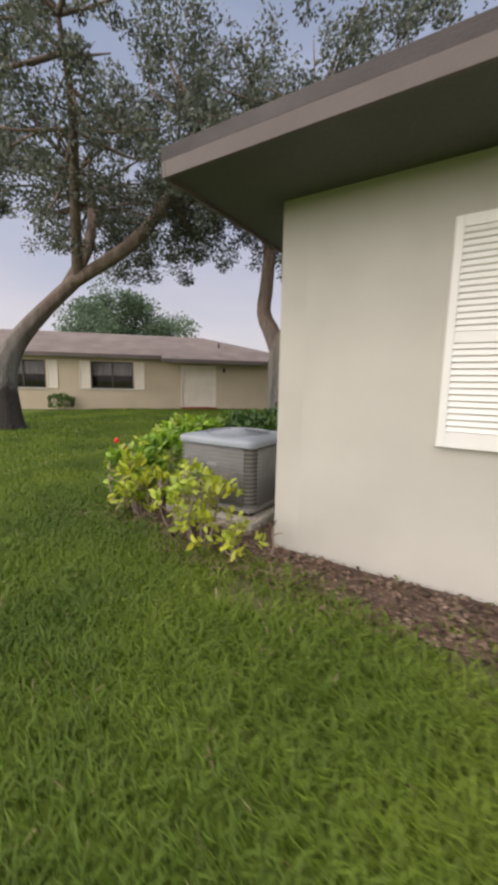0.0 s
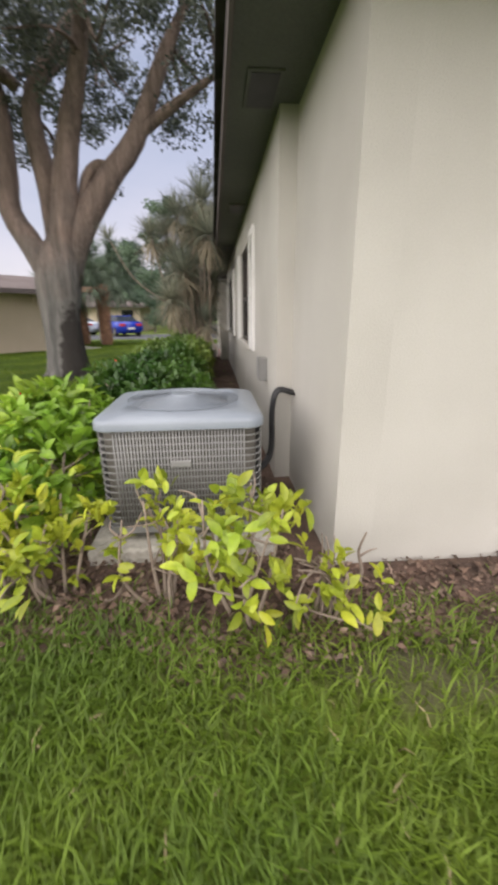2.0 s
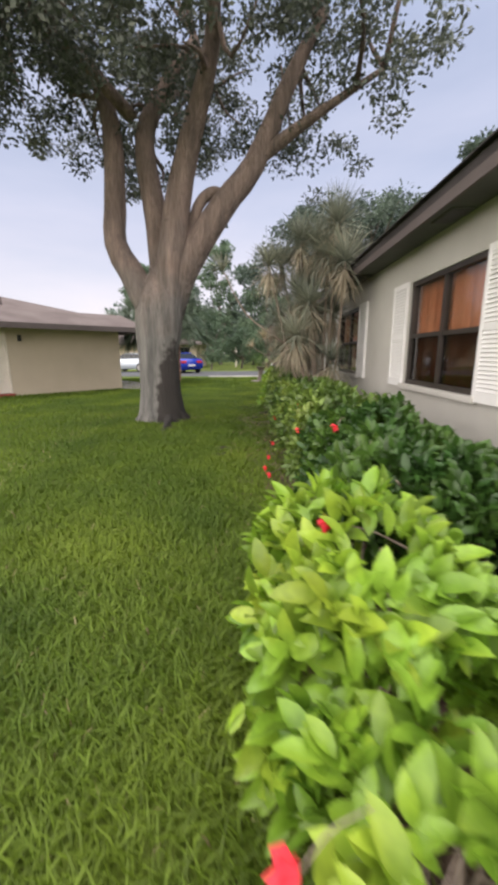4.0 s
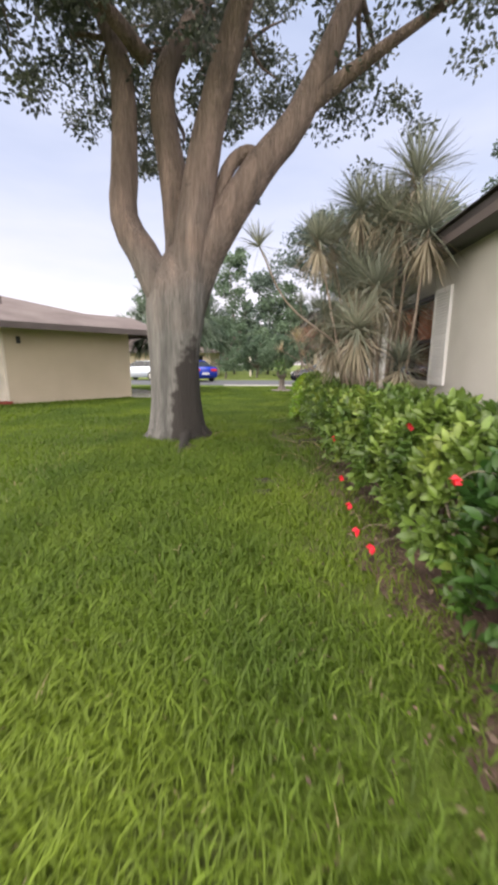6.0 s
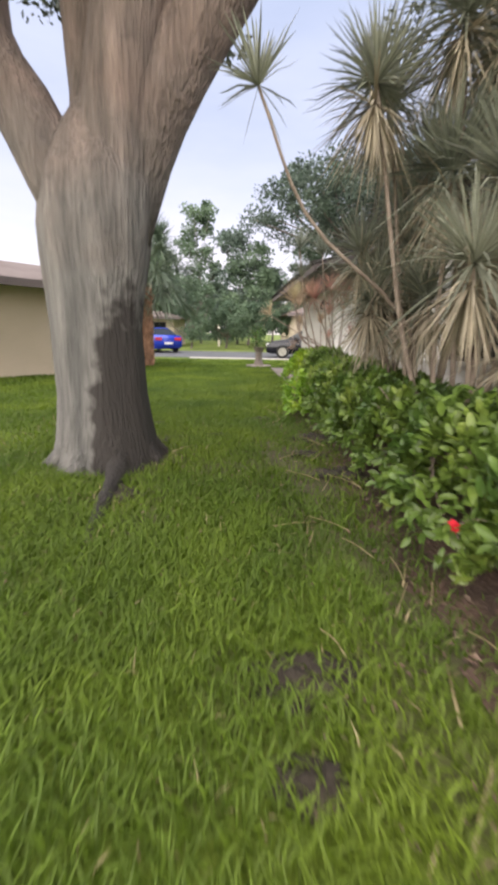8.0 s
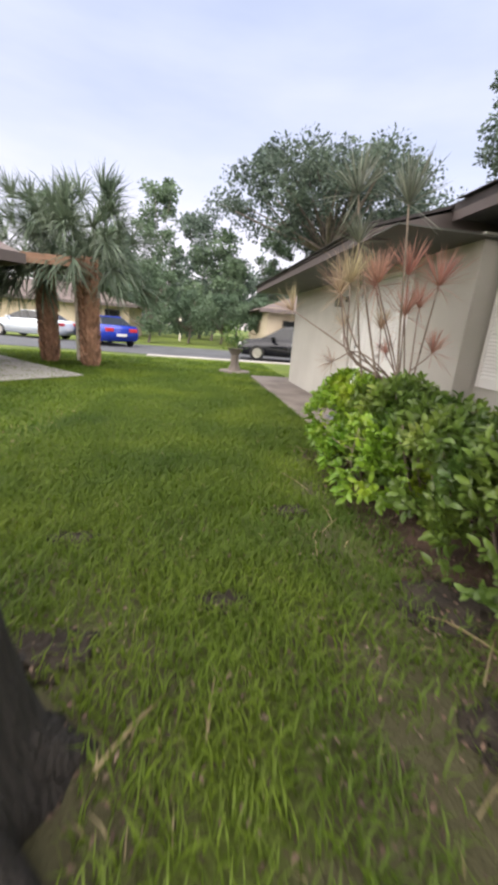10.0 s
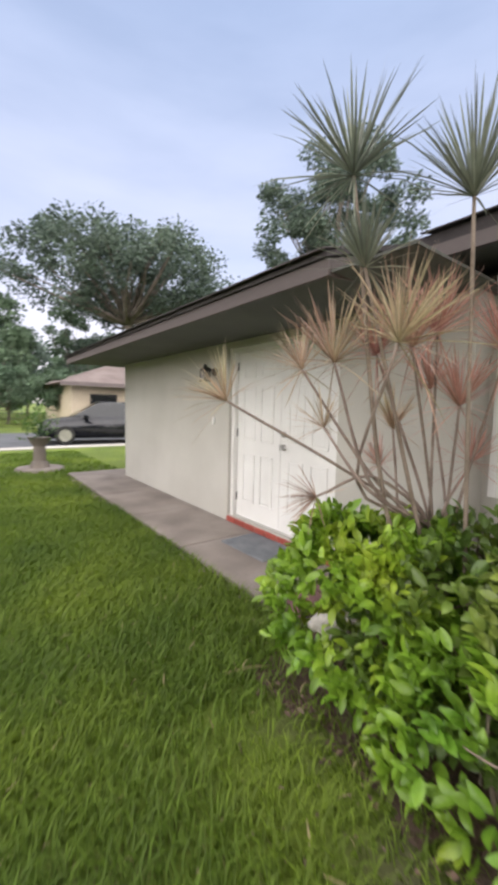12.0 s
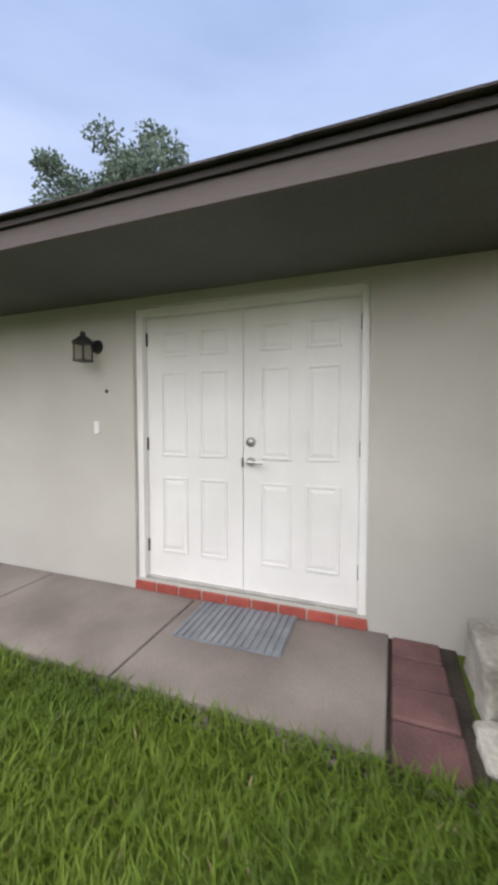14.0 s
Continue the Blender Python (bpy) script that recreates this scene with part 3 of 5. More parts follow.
WX, DX, NX = 0.08, -0.165, 0.2
H = 2.535
w_z0, w_z1 = 0.94, 2.135
W1, W2 = (3.14, 4.74), (6.95, 8.6)
DOOR = (11.5, 13.215, 0.115, 2.18)
wall("wall_west", side(WX, 10.4), 0, 9.2, H, M["stucco"], [(10.4 - b, 10.4 - a, w_z0, w_z1) for a, b in (W1, W2)], label="grey-beige stucco side wall with windows")
wall("wall_corner", side(NX, 1.2), 0.0, 1.2, H, M["stucco"], label="grey-beige stucco wall by the corner, set back slightly")
wall("wall_entry", side(DX, 16.93), 0.0, 6.53, 2.32, M["stucco"], [(16.93 - DOOR[1], 16.93 - DOOR[0], 0.115, DOOR[3])], thick=0.245, label="grey-beige stucco wall around the front door", z0=-0.1)
wall("wall_south", pose(0.2, 0, 0), 0.2, 9.0, H, M["stucco"], label="grey-beige stucco end wall with a white shutter")
wall("wall_east", pose(9.2, 0.2, 0, 0, 0, 90), 0, 16.53, H, M["stucco"], label="grey-beige stucco back wall")
wall("wall_north", pose(9.2, 16.93, 0, 0, 0, 180), 0, 9.12, H, M["stucco"], label="grey-beige stucco far end wall")
tagged(part("floor", bx(0.41, 9.0, 0.21, 16.7, -0.05, 0.1), M["interior"]), "plain indoor floor behind the curtains", "floor", kind="structure")
tagged(part("wall_inner", bx(1.6, 1.7, 0.25, 16.6, 0.1, 2.4), M["interior"]), "plain inner wall behind the rooms", "wall", kind="structure")

n_win = 1
for a, b in (W1, W2):
    window(side(WX, b, w_z0), b - a, w_z1 - w_z0, n_win, M["curtain"])
    n_win += 1
for y in (3.12, 5.22, 6.93, 9.08, 10.35):
    louvre_shutter(side(WX - 0.002, y, 0.9), 1.25, 0.46)
louvre_shutter(pose(1.28, -0.002, 0.925), 1.27, 0.42)
double_door(side(DX + 0.05, DOOR[1], 0.115), DOOR[1] - DOOR[0], DOOR[3] - 0.115, 1, M["white"])

# ---- roof ----
EX, EY, ZB, ZT = -0.27, -0.69, 2.482, 2.575
DEX, DZB, DZT = -1.12, 2.235, 2.335
DY0, DY1 = 10.82, 17.5
SL = (ZT - DZT) / (EX - DEX)


def slab_from(name, pts, thick, material, label, category="roof"):
    bm = bmesh.new()
    f = bm.faces.new([bm.verts.new(p) for p in pts])
    ext = bmesh.ops.extrude_face_region(bm, geom=[f])
    bmesh.ops.translate(bm, verts=[v for v in ext["geom"] if isinstance(v, bmesh.types.BMVert)], vec=(0, 0, thick))
    bmesh.ops.recalc_face_normals(bm, faces=bm.faces)
    return tagged(part(name, bm, material), label, category, kind="structure")


def zr(x):
    return ZT + SL * (x - EX)


RX = 4.6
roof = slab_from("roof_west", [(EX, EY, ZT), (RX, EY + 4.85, zr(RX)), (RX, 17.7, zr(RX)), (EX, 17.7, ZT)], 0.075, M["shingle"], "dark brown asphalt shingle roof slope")
slab_from("roof_south", [(EX, EY, ZT), (RX, EY + 4.85, zr(RX)), (9.6, EY, ZT)], 0.075, M["shingle"], "dark brown asphalt shingle hip above the end wall")
slab_from("roof_east", [(9.6, EY, ZT), (RX, EY + 4.85, zr(RX)), (RX, 17.7, zr(RX)), (9.6, 17.7, ZT)], 0.075, M["shingle"], "dark brown asphalt shingle roof slope")
porch_roof = slab_from("roof_entry", [(DEX - 0.02, DY0, DZT), (0.6, DY0, zr(0.6) + 0.055), (0.6, DY1, zr(0.6) + 0.055), (DEX - 0.02, DY1, DZT)], 0.03, M["shingle"], "dark brown asphalt shingle slope above the front door")
# courses of shingles along the edges that the walk passes
course = bpy.data.meshes.new("shingle")
bm = bx(-0.03, 0.16, -0.1523, 0.1523, 0.0, 0.009)
bm.to_mesh(course)
bm.free()
course.materials.append(M["shingle"])
ang = math.degrees(math.atan(SL))
for owner, x0, y0, y1, zoff in ((porch_roof, DEX - 0.03, DY0, DY1, 0.032), (roof, EX - 0.02, EY + 0.15, DY0, 0.077)):
    for row in range(2):
        y = y0 + 0.15 + row * 0.12
        while y < y1 - 0.12:
            s = under(new("shingle", course), owner)
            x = x0 + 0.14 * row
            s.matrix_world = pose(x, y, DZT + SL * (x - DEX) + zoff + 0.007 * (2 - row) + rng.uniform(0, 0.004), 0, -ang)
            y += 0.305
tagged(part("fascia_west", bx(EX, EX + 0.025, EY, DY0, ZB, ZT, bevel=0.003), M["fascia"]), "brown-grey painted fascia board under the roof edge", "fascia", kind="structure")
tagged(part("fascia_south", bx(EX + 0.026, 9.6, EY, EY + 0.025, ZB, ZT, bevel=0.003), M["fascia"]), "brown-grey painted fascia board under the roof edge", "fascia", kind="structure")
tagged(part("fascia_entry", bx(DEX, DEX + 0.025, DY0, DY1, DZB, DZT, bevel=0.003), M["fascia"]), "brown-grey painted fascia board above the front door", "fascia", kind="structure")
for nm, y in (("fascia_return", DY0), ("fascia_end", DY1 - 0.025)):
    bm = bmesh.new()
    pts = [(DEX + 0.026, DZB), (0.3, DZB + 0.12), (0.3, zr(0.3)), (DEX + 0.026, DZT)]
    lo = [bm.verts.new((x, y, z)) for x, z in pts]
    hi = [bm.verts.new((x, y + 0.025, z)) for x, z in pts]
    bm.faces.new(lo)
    bm.faces.new(hi[::-1])
    for i in range(4):
        bm.faces.new((lo[i], hi[i], hi[(i + 1) % 4], lo[(i + 1) % 4]))
    bmesh.ops.recalc_face_normals(bm, faces=bm.faces)
    tagged(part(nm, bm, M["fascia"]), "short brown-grey fascia board at the step of the roof", "fascia", kind="structure")
tagged(part("soffit_west", bx(EX + 0.026, 1.0, EY + 0.026, DY0, ZB + 0.03, ZB + 0.045), M["soffit"]), "dark painted underside of the eave", "soffit", kind="structure")
tagged(part("soffit_south", bx(1.0, 9.5, EY + 0.026, 0.5, ZB + 0.03, ZB + 0.045), M["soffit"]), "dark painted underside of the eave", "soffit", kind="structure")
tagged(part("soffit_entry", bx(DEX + 0.026, DX + 0.22, 10.3, DY1 - 0.026, DZB + 0.02, DZB + 0.035), M["soffit"]), "dark painted underside of the porch eave", "soffit", kind="structure")
tagged(part("ceiling", bx(0.41, 9.0, 0.21, 16.7, 2.505, 2.54), M["interior"]), "plain indoor ceiling", "ceiling", kind="structure")
for y in (1.05, 3.6, 6.4):
    v = thing("soffit_vent", "small dark screened vent set in the eave", "vent", pose(-0.05, y, ZB + 0.03), "eave vents")
    part("frame", bx(-0.1, 0.1, -0.2, 0.2, -0.012, 0.0, bevel=0.003), M["soffit"], v)
    part("screen", bx(-0.08, 0.08, -0.18, 0.18, -0.016, -0.0125), M["black"], v)

# ---- entry: slabs, bricks, mat, lamp ----
walk_root = thing("pavement_entry", "worn grey-brown concrete walk along the entry wall", "walkway", pose(0, 0, 0), kind="structure")
cuts = (11.36, 12.69, 14.05, 15.4, 16.6, 17.75)
for a, b in zip(cuts, cuts[1:]):
    part("concrete_slab", bx(-1.085, DX if b < 16.9 else 0.4, a + 0.006, b - 0.006, -0.08, 0.048, bevel=0.01), M["concrete"], walk_root)
part("bedding", bx(-1.06, DX, 11.0, 17.7, -0.09, 0.02), M["soil"], walk_root)
for i, (x0, x1) in enumerate(((-1.09, -0.86), (-0.85, -0.62), (-0.61, -0.38), (-0.37, -0.175))):
    b = part("brick_paver", bx(x0, x1, 11.06 + 0.01 * i, 11.345, -0.08, 0.04 + 0.004 * (i % 2), bevel=0.012), M["paver"], walk_root)
sill = thing("step", "row of red painted bricks under the front door", "step", pose(0, 0, 0), kind="structure")
part("mortar", bx(DX - 0.012, DX + 0.2, DOOR[0] - 0.01, DOOR[1], 0.03, 0.108), M["mortar"], sill)
for i in range(9):
    a = DOOR[0] - 0.012 + i * (DOOR[1] - DOOR[0] + 0.012) / 9
    part("brick", bx(DX - 0.022, DX + 0.06, a + 0.004, a + 0.184, 0.049, 0.114, bevel=0.006), M["brick"], sill)

mat_root = thing("door_mat", "ribbed grey rubber door mat lying on the concrete", "door mat", pose(-0.42, 12.26, 0.049, 0, 0, 2))
part("base", bx(-0.23, 0.23, -0.34, 0.34, 0, 0.008, bevel=0.003), M["rubber"], mat_root)
for i in range(15):
    y = -0.32 + i * 0.64 / 14
    part("rib", bx(-0.225, 0.225, y - 0.013, y + 0.013, 0.0085, 0.017, bevel=0.004), M["rubber"], mat_root)

lamp = thing("wall_lantern", "small black metal lantern with clear glass, unlit, on the wall", "wall lamp", side(DX, 13.55, 1.86))
bm = bmesh.new()
bmesh.ops.create_cone(bm, cap_ends=True, segments=20, radius1=0.055, radius2=0.045, depth=0.025, matrix=pose(0, -0.0125, 0.06, 90))
part("back_plate", bm, M["black"], lamp, smooth=False)
poly_part("arm", [tube(curve_pts([(0, -0.02, 0.06), (0, -0.07, 0.09), (0, -0.12, 0.11), (0, -0.15, 0.1)], 10), [0.011] * 10, 8)], M["black"], lamp)
for x, y in ((-0.045, -0.195), (0.045, -0.195), (-0.045, -0.105), (0.045, -0.105)):
    part("bar", bx(x - 0.005, x + 0.005, y - 0.005, y + 0.005, -0.07, 0.06), M["black"], lamp)
for z in (-0.075, 0.055):
    part("rim", bx(-0.055, 0.055, -0.205, -0.095, z, z + 0.012, bevel=0.003), M["black"], lamp)
bm = bmesh.new()
bmesh.ops.create_cone(bm, cap_ends=True, segments=4, radius1=0.085, radius2=0.02, depth=0.05, matrix=pose(0, -0.15, 0.092, 0, 0, 45))
part("cap", bm, M["black"], lamp)
bm = bmesh.new()
bmesh.ops.create_uvsphere(bm, u_segments=12, v_segments=8, radius=0.022, matrix=pose(0, -0.15, 0.13))
part("finial", bm, M["black"], lamp, smooth=True)
for a in ((-0.042, 0.042, -0.197, -0.195), (-0.042, 0.042, -0.105, -0.103)):
    p = part("pane", bx(*a, -0.063, 0.055), M["glass"], lamp)
    p.visible_shadow = False
for x in (-0.046, 0.044):
    p = part("pane", bx(x, x + 0.002, -0.19, -0.11, -0.063, 0.055), M["glass"], lamp)
    p.visible_shadow = False
bell = thing("doorbell", "small white rectangular doorbell on the stucco wall", "doorbell", side(DX, 13.56, 1.24))
part("case", bx(-0.024, 0.024, -0.018, 0, 0, 0.1, bevel=0.004), M["white"], bell)
part("button", bx(-0.01, 0.01, -0.022, -0.018, 0.03, 0.06, bevel=0.002), M["white"], bell)
hook = thing("wall_hook", "tiny dark hook screwed into the wall", "hook", side(DX, 13.46, 1.56))
part("pin", bx(-0.006, 0.006, -0.02, 0, 0, 0.025, bevel=0.002), M["black"], hook)


def rough_block(name, x0, x1, y0, y1, z1, label, seed, z0=0.0):
    bm = bx(x0, x1, y0, y1, z0, z1, bevel=0.02)
    bmesh.ops.subdivide_edges(bm, edges=bm.edges[:], cuts=3, use_grid_fill=True)
    for v in bm.verts:
        k = noise.noise(v.co * 9 + Vector((seed, 0, 0)))
        v.co += Vector((0.03, 0.03, 0.018)) * k
    return tagged(part(name, bm, M["pale_stone"]), label, "stone block")


rough_block("stone_block", -0.72, -0.3, 10.66, 10.98, 0.3, "rough pale concrete block beside the entry walk", 1)
rough_block("stone_slab", -1.0, -0.74, 10.76, 11.02, 0.06, "low broken pale concrete slab beside the entry walk", 5)

# ---- planter by the far end of the walk ----
pl = thing("planter", "grey stone pedestal planter on a round base with a small plant", "planter", pose(-1.45, 18.7, 0))
for nm, r0, r1, z, dz in (("base", 0.5, 0.46, 0.03, 0.06), ("foot", 0.2, 0.16, 0.13, 0.14), ("column", 0.13, 0.12, 0.37, 0.34), ("bowl", 0.13, 0.24, 0.63, 0.18)):
    bm = bmesh.new()
    bmesh.ops.create_cone(bm, cap_ends=True, segments=24, radius1=r0, radius2=r1, depth=dz, matrix=pose(0, 0, z))
    part(nm, bm, M["concrete"], pl)
c = rng.normal(size=(240, 3)) * [0.2, 0.2, 0.18] + np.array([0, 0, 1.02])
npart("foliage", leaves(c, rng.normal(size=(240, 3)) + [0, 0, 0.7], 0.13, 0.04), M["hedge_dark"], pl)

# ---- air conditioner ----


def rounded_rect(x0, x1, y0, y1, r, n=6):
    pts = []
    for cx, cy, a0 in ((x1 - r, y1 - r, 0), (x0 + r, y1 - r, 90), (x0 + r, y0 + r, 180), (x1 - r, y0 + r, 270)):
        for k in range(n + 1):
            a = radians(a0 + 90 * k / n)
            pts.append((cx + r * math.cos(a), cy + r * math.sin(a)))
    return pts


def prism(bm, pts, z0, z1):
    lo = [bm.verts.new((x, y, z0)) for x, y in pts]
    hi = [bm.verts.new((x, y, z1)) for x, y in pts]
    k = len(pts)
    for i in range(k):
        bm.faces.new((lo[i], lo[(i + 1) % k], hi[(i + 1) % k], hi[i]))
    bm.faces.new(lo[::-1])
    bm.faces.new(hi)
    return bm


AX0, AX1, AY0, AY1, AZ0, AZ1 = -1.0, -0.14, 0.21, 1.03, 0.145, 0.775
pad = tagged(part("concrete_pad", bx(AX0 - 0.08, AX1 + 0.06, AY0 - 0.09, AY1 + 0.08, -0.05, 0.095, bevel=0.015), M["pale_stone"]), "weathered concrete pad under the air conditioner", "concrete pad")
ac = thing("air_conditioner", "grey metal outdoor air conditioner with a round fan grille on top", "air conditioner", pose((AX0 + AX1) / 2, (AY0 + AY1) / 2, 0.095))
hw, hd = (AX1 - AX0) / 2, (AY1 - AY0) / 2
part("coil", prism(bmesh.new(), rounded_rect(-hw + 0.03, hw - 0.03, -hd + 0.03, hd - 0.03, 0.07), 0.06, AZ1 - 0.13), M["ac_coil"], ac, "dark finned coil behind the guard")
part("base_pan", prism(bmesh.new(), rounded_rect(-hw, hw, -hd, hd, 0.09), 0.045, 0.085), M["ac_side"], ac)
for x in (-hw + 0.05, hw - 0.12):
    for y in (-hd + 0.05, hd - 0.12):
        part("foot", bx(x, x + 0.07, y, y + 0.07, 0, 0.046, bevel=0.006), M["black"], ac)
for x in (-hw, hw):
    for y in (-hd, hd):
        sx, sy = (1 if x < 0 else -1), (1 if y < 0 else -1)
        cx, cy = x + sx * 0.09, y + sy * 0.09
        a0 = {(1, 1): 180, (-1, 1): 270, (-1, -1): 0, (1, -1): 90}[(sx, sy)]
        arc = [(cx + 0.09 * math.cos(radians(a0 + 90 * k / 6)), cy + 0.09 * math.sin(radians(a0 + 90 * k / 6))) for k in range(7)]
        inner = [(cx + 0.07 * math.cos(radians(a0 + 90 * k / 6)), cy + 0.07 * math.sin(radians(a0 + 90 * k / 6))) for k in range(6, -1, -1)]
        if sx < 0 and sy < 0:
            part("corner_post", prism(bmesh.new(), arc + inner, 0.085, AZ1 - 0.14), M["ac_side"], ac)
for i in range(15):
    bm = bmesh.new()
    z = 0.1 + i * (AZ1 - 0.26) / 14
    outer, inner = rounded_rect(-hw + 0.004, hw - 0.004, -hd + 0.004, hd - 0.004, 0.085), rounded_rect(-hw + 0.012, hw - 0.012, -hd + 0.012, hd - 0.012, 0.078)
    k = len(outer)
    vs = [[bm.verts.new((x, y, zz)) for x, y in ring_] for ring_, zz in ((outer, z), (outer, z + 0.006), (inner, z + 0.006), (inner, z))]
    for j in range(4):
        for q in range(k):
            bm.faces.new((vs[j][q], vs[j][(q + 1) % k], vs[(j + 1) % 4][(q + 1) % k], vs[(j + 1) % 4][q]))
    bmesh.ops.recalc_face_normals(bm, faces=bm.faces)
    part("guard_ring", bm, M["ac_side"], ac)
V, F = [], []
cube_f = np.array([[0, 1, 3, 2], [4, 6, 7, 5], [0, 4, 5, 1], [2, 3, 7, 6], [0, 2, 6, 4], [1, 5, 7, 3]])
wires = [(x, s * (hd - 0.003)) for s in (-1, 1) for x in np.arange(-hw + 0.1, hw - 0.09, 0.0165)] + [(s * (hw - 0.003), y) for s in (-1, 1) for y in np.arange(-hd + 0.1, hd - 0.09, 0.0165)]
for i, (x, y) in enumerate(wires):
    for dx in (-0.0034, 0.0034):
        for dy in (-0.0034, 0.0034):
            for z in (0.085, AZ1 - 0.14):
                V.append((x + dx, y + dy, z))
    F.append(cube_f + 8 * i)
npart("guard_mesh", (V, np.vstack(F)), M["ac_side"], ac, "vertical wires of the side guard")["kind"] = "stuff"
# lid: a dished plate with a round opening; its blue imitates reflected sky
bm = bmesh.new()
zt = AZ1 - 0.095
rings = []
outer = rounded_rect(-hw - 0.012, hw + 0.012, -hd - 0.012, hd + 0.012, 0.1, 12)
k = len(outer)
rf = 0.33


def toward(p, f):
    a = math.atan2(p[1], p[0])
    c = (rf * math.cos(a), rf * math.sin(a))
    return (p[0] + (c[0] - p[0]) * f, p[1] + (c[1] - p[1]) * f)


for f, z in ((0, zt - 0.055), (0, zt - 0.025), (0.03, zt - 0.01), (0.1, zt), (0.6, zt + 0.018), (1.0, zt + 0.024), (1.0, zt - 0.03)):
    rings.append([bm.verts.new((*toward(p, f), z)) for p in outer])
for a, b in zip(rings, rings[1:]):
    for i in range(k):
        bm.faces.new((a[i], a[(i + 1) % k], b[(i + 1) % k], b[i]))
bmesh.ops.recalc_face_normals(bm, faces=bm.faces)
part("lid", bm, M["ac_sky_tint"], ac, "pale grey rounded top cover", True)
part("well", prism(bmesh.new(), [(0.325 * math.cos(a), 0.325 * math.sin(a)) for a in np.linspace(0, 2 * math.pi, 33)[:-1]], zt - 0.12, zt - 0.06), M["black"], ac)
loops = []
for i in range(15):
    r = 0.09 + i * 0.0166
    t = np.linspace(0, 2 * math.pi, 41)
    loops.append(tube(np.stack([r * np.cos(t), r * np.sin(t), np.full(41, zt + 0.05 - 0.026 * (r / rf) ** 2)], 1), [0.003] * 41, 5))
poly_part("fan_grille", loops, M["ac_sky_tint"], ac, "concentric wire fan grille")
for i in range(6):
    a = radians(60 * i + 20)
    poly_part("grille_spoke", [tube([(0.05 * math.cos(a), 0.05 * math.sin(a), zt + 0.048), (0.2 * math.cos(a), 0.2 * math.sin(a), zt + 0.039), (0.332 * math.cos(a), 0.332 * math.sin(a), zt + 0.022)], [0.0028] * 3, 6)], M["ac_sky_tint"], ac)
bm = bmesh.new()
bmesh.ops.create_cone(bm, cap_ends=True, segments=28, radius1=0.085, radius2=0.07, depth=0.016, matrix=pose(0, 0, zt + 0.046))
part("hub", bm, M["ac_sky_tint"], ac)
for i in range(3):
    a = radians(120 * i)
    bm = bx(0.05, 0.29, -0.08, 0.08, zt - 0.05, zt - 0.046)
    bmesh.ops.rotate(bm, cent=(0, 0, zt - 0.05), matrix=Matrix.Rotation(radians(16), 3, "X"), verts=bm.verts)
    bmesh.ops.rotate(bm, cent=(0, 0, 0), matrix=Matrix.Rotation(a, 3, "Z"), verts=bm.verts)
    part("fan_blade", bm, M["black"], ac)
part("badge", bx(-0.055, 0.055, -hd - 0.008, -hd + 0.002, 0.42, 0.46, bevel=0.006), M["ac_side"], ac, "small plain metal badge")
pipes = thing("refrigerant_pipes", "black insulated pipes from the wall down to the unit", "pipes", pose(0, 0, 0))
for dx, rr in ((0.0, 0.022), (0.06, 0.012)):
    pts = curve_pts([(0.2, 1.12 - dx, 0.72), (0.08, 1.12 - dx, 0.74), (0.04, 1.11 - dx, 0.6), (0.03, 1.08 - dx, 0.3), (-0.05, 1.0 - dx, 0.2), (-0.16, 0.95 - dx, 0.2)], 24)
    poly_part("pipe", [tube(pts, [rr] * 24, 8)], M["black"], pipes)
dis = thing("disconnect_box", "small grey electrical box on the wall", "electrical box", side(WX, 1.75, 0.72))
part("case", bx(-0.07, 0.07, -0.07, 0, 0, 0.2, bevel=0.006), M["ac_side"], dis)
part("cover", bx(-0.075, 0.075, -0.08, -0.0705, 0.02, 0.205, bevel=0.004), M["ac_side"], dis)

# ---- shrubs ----


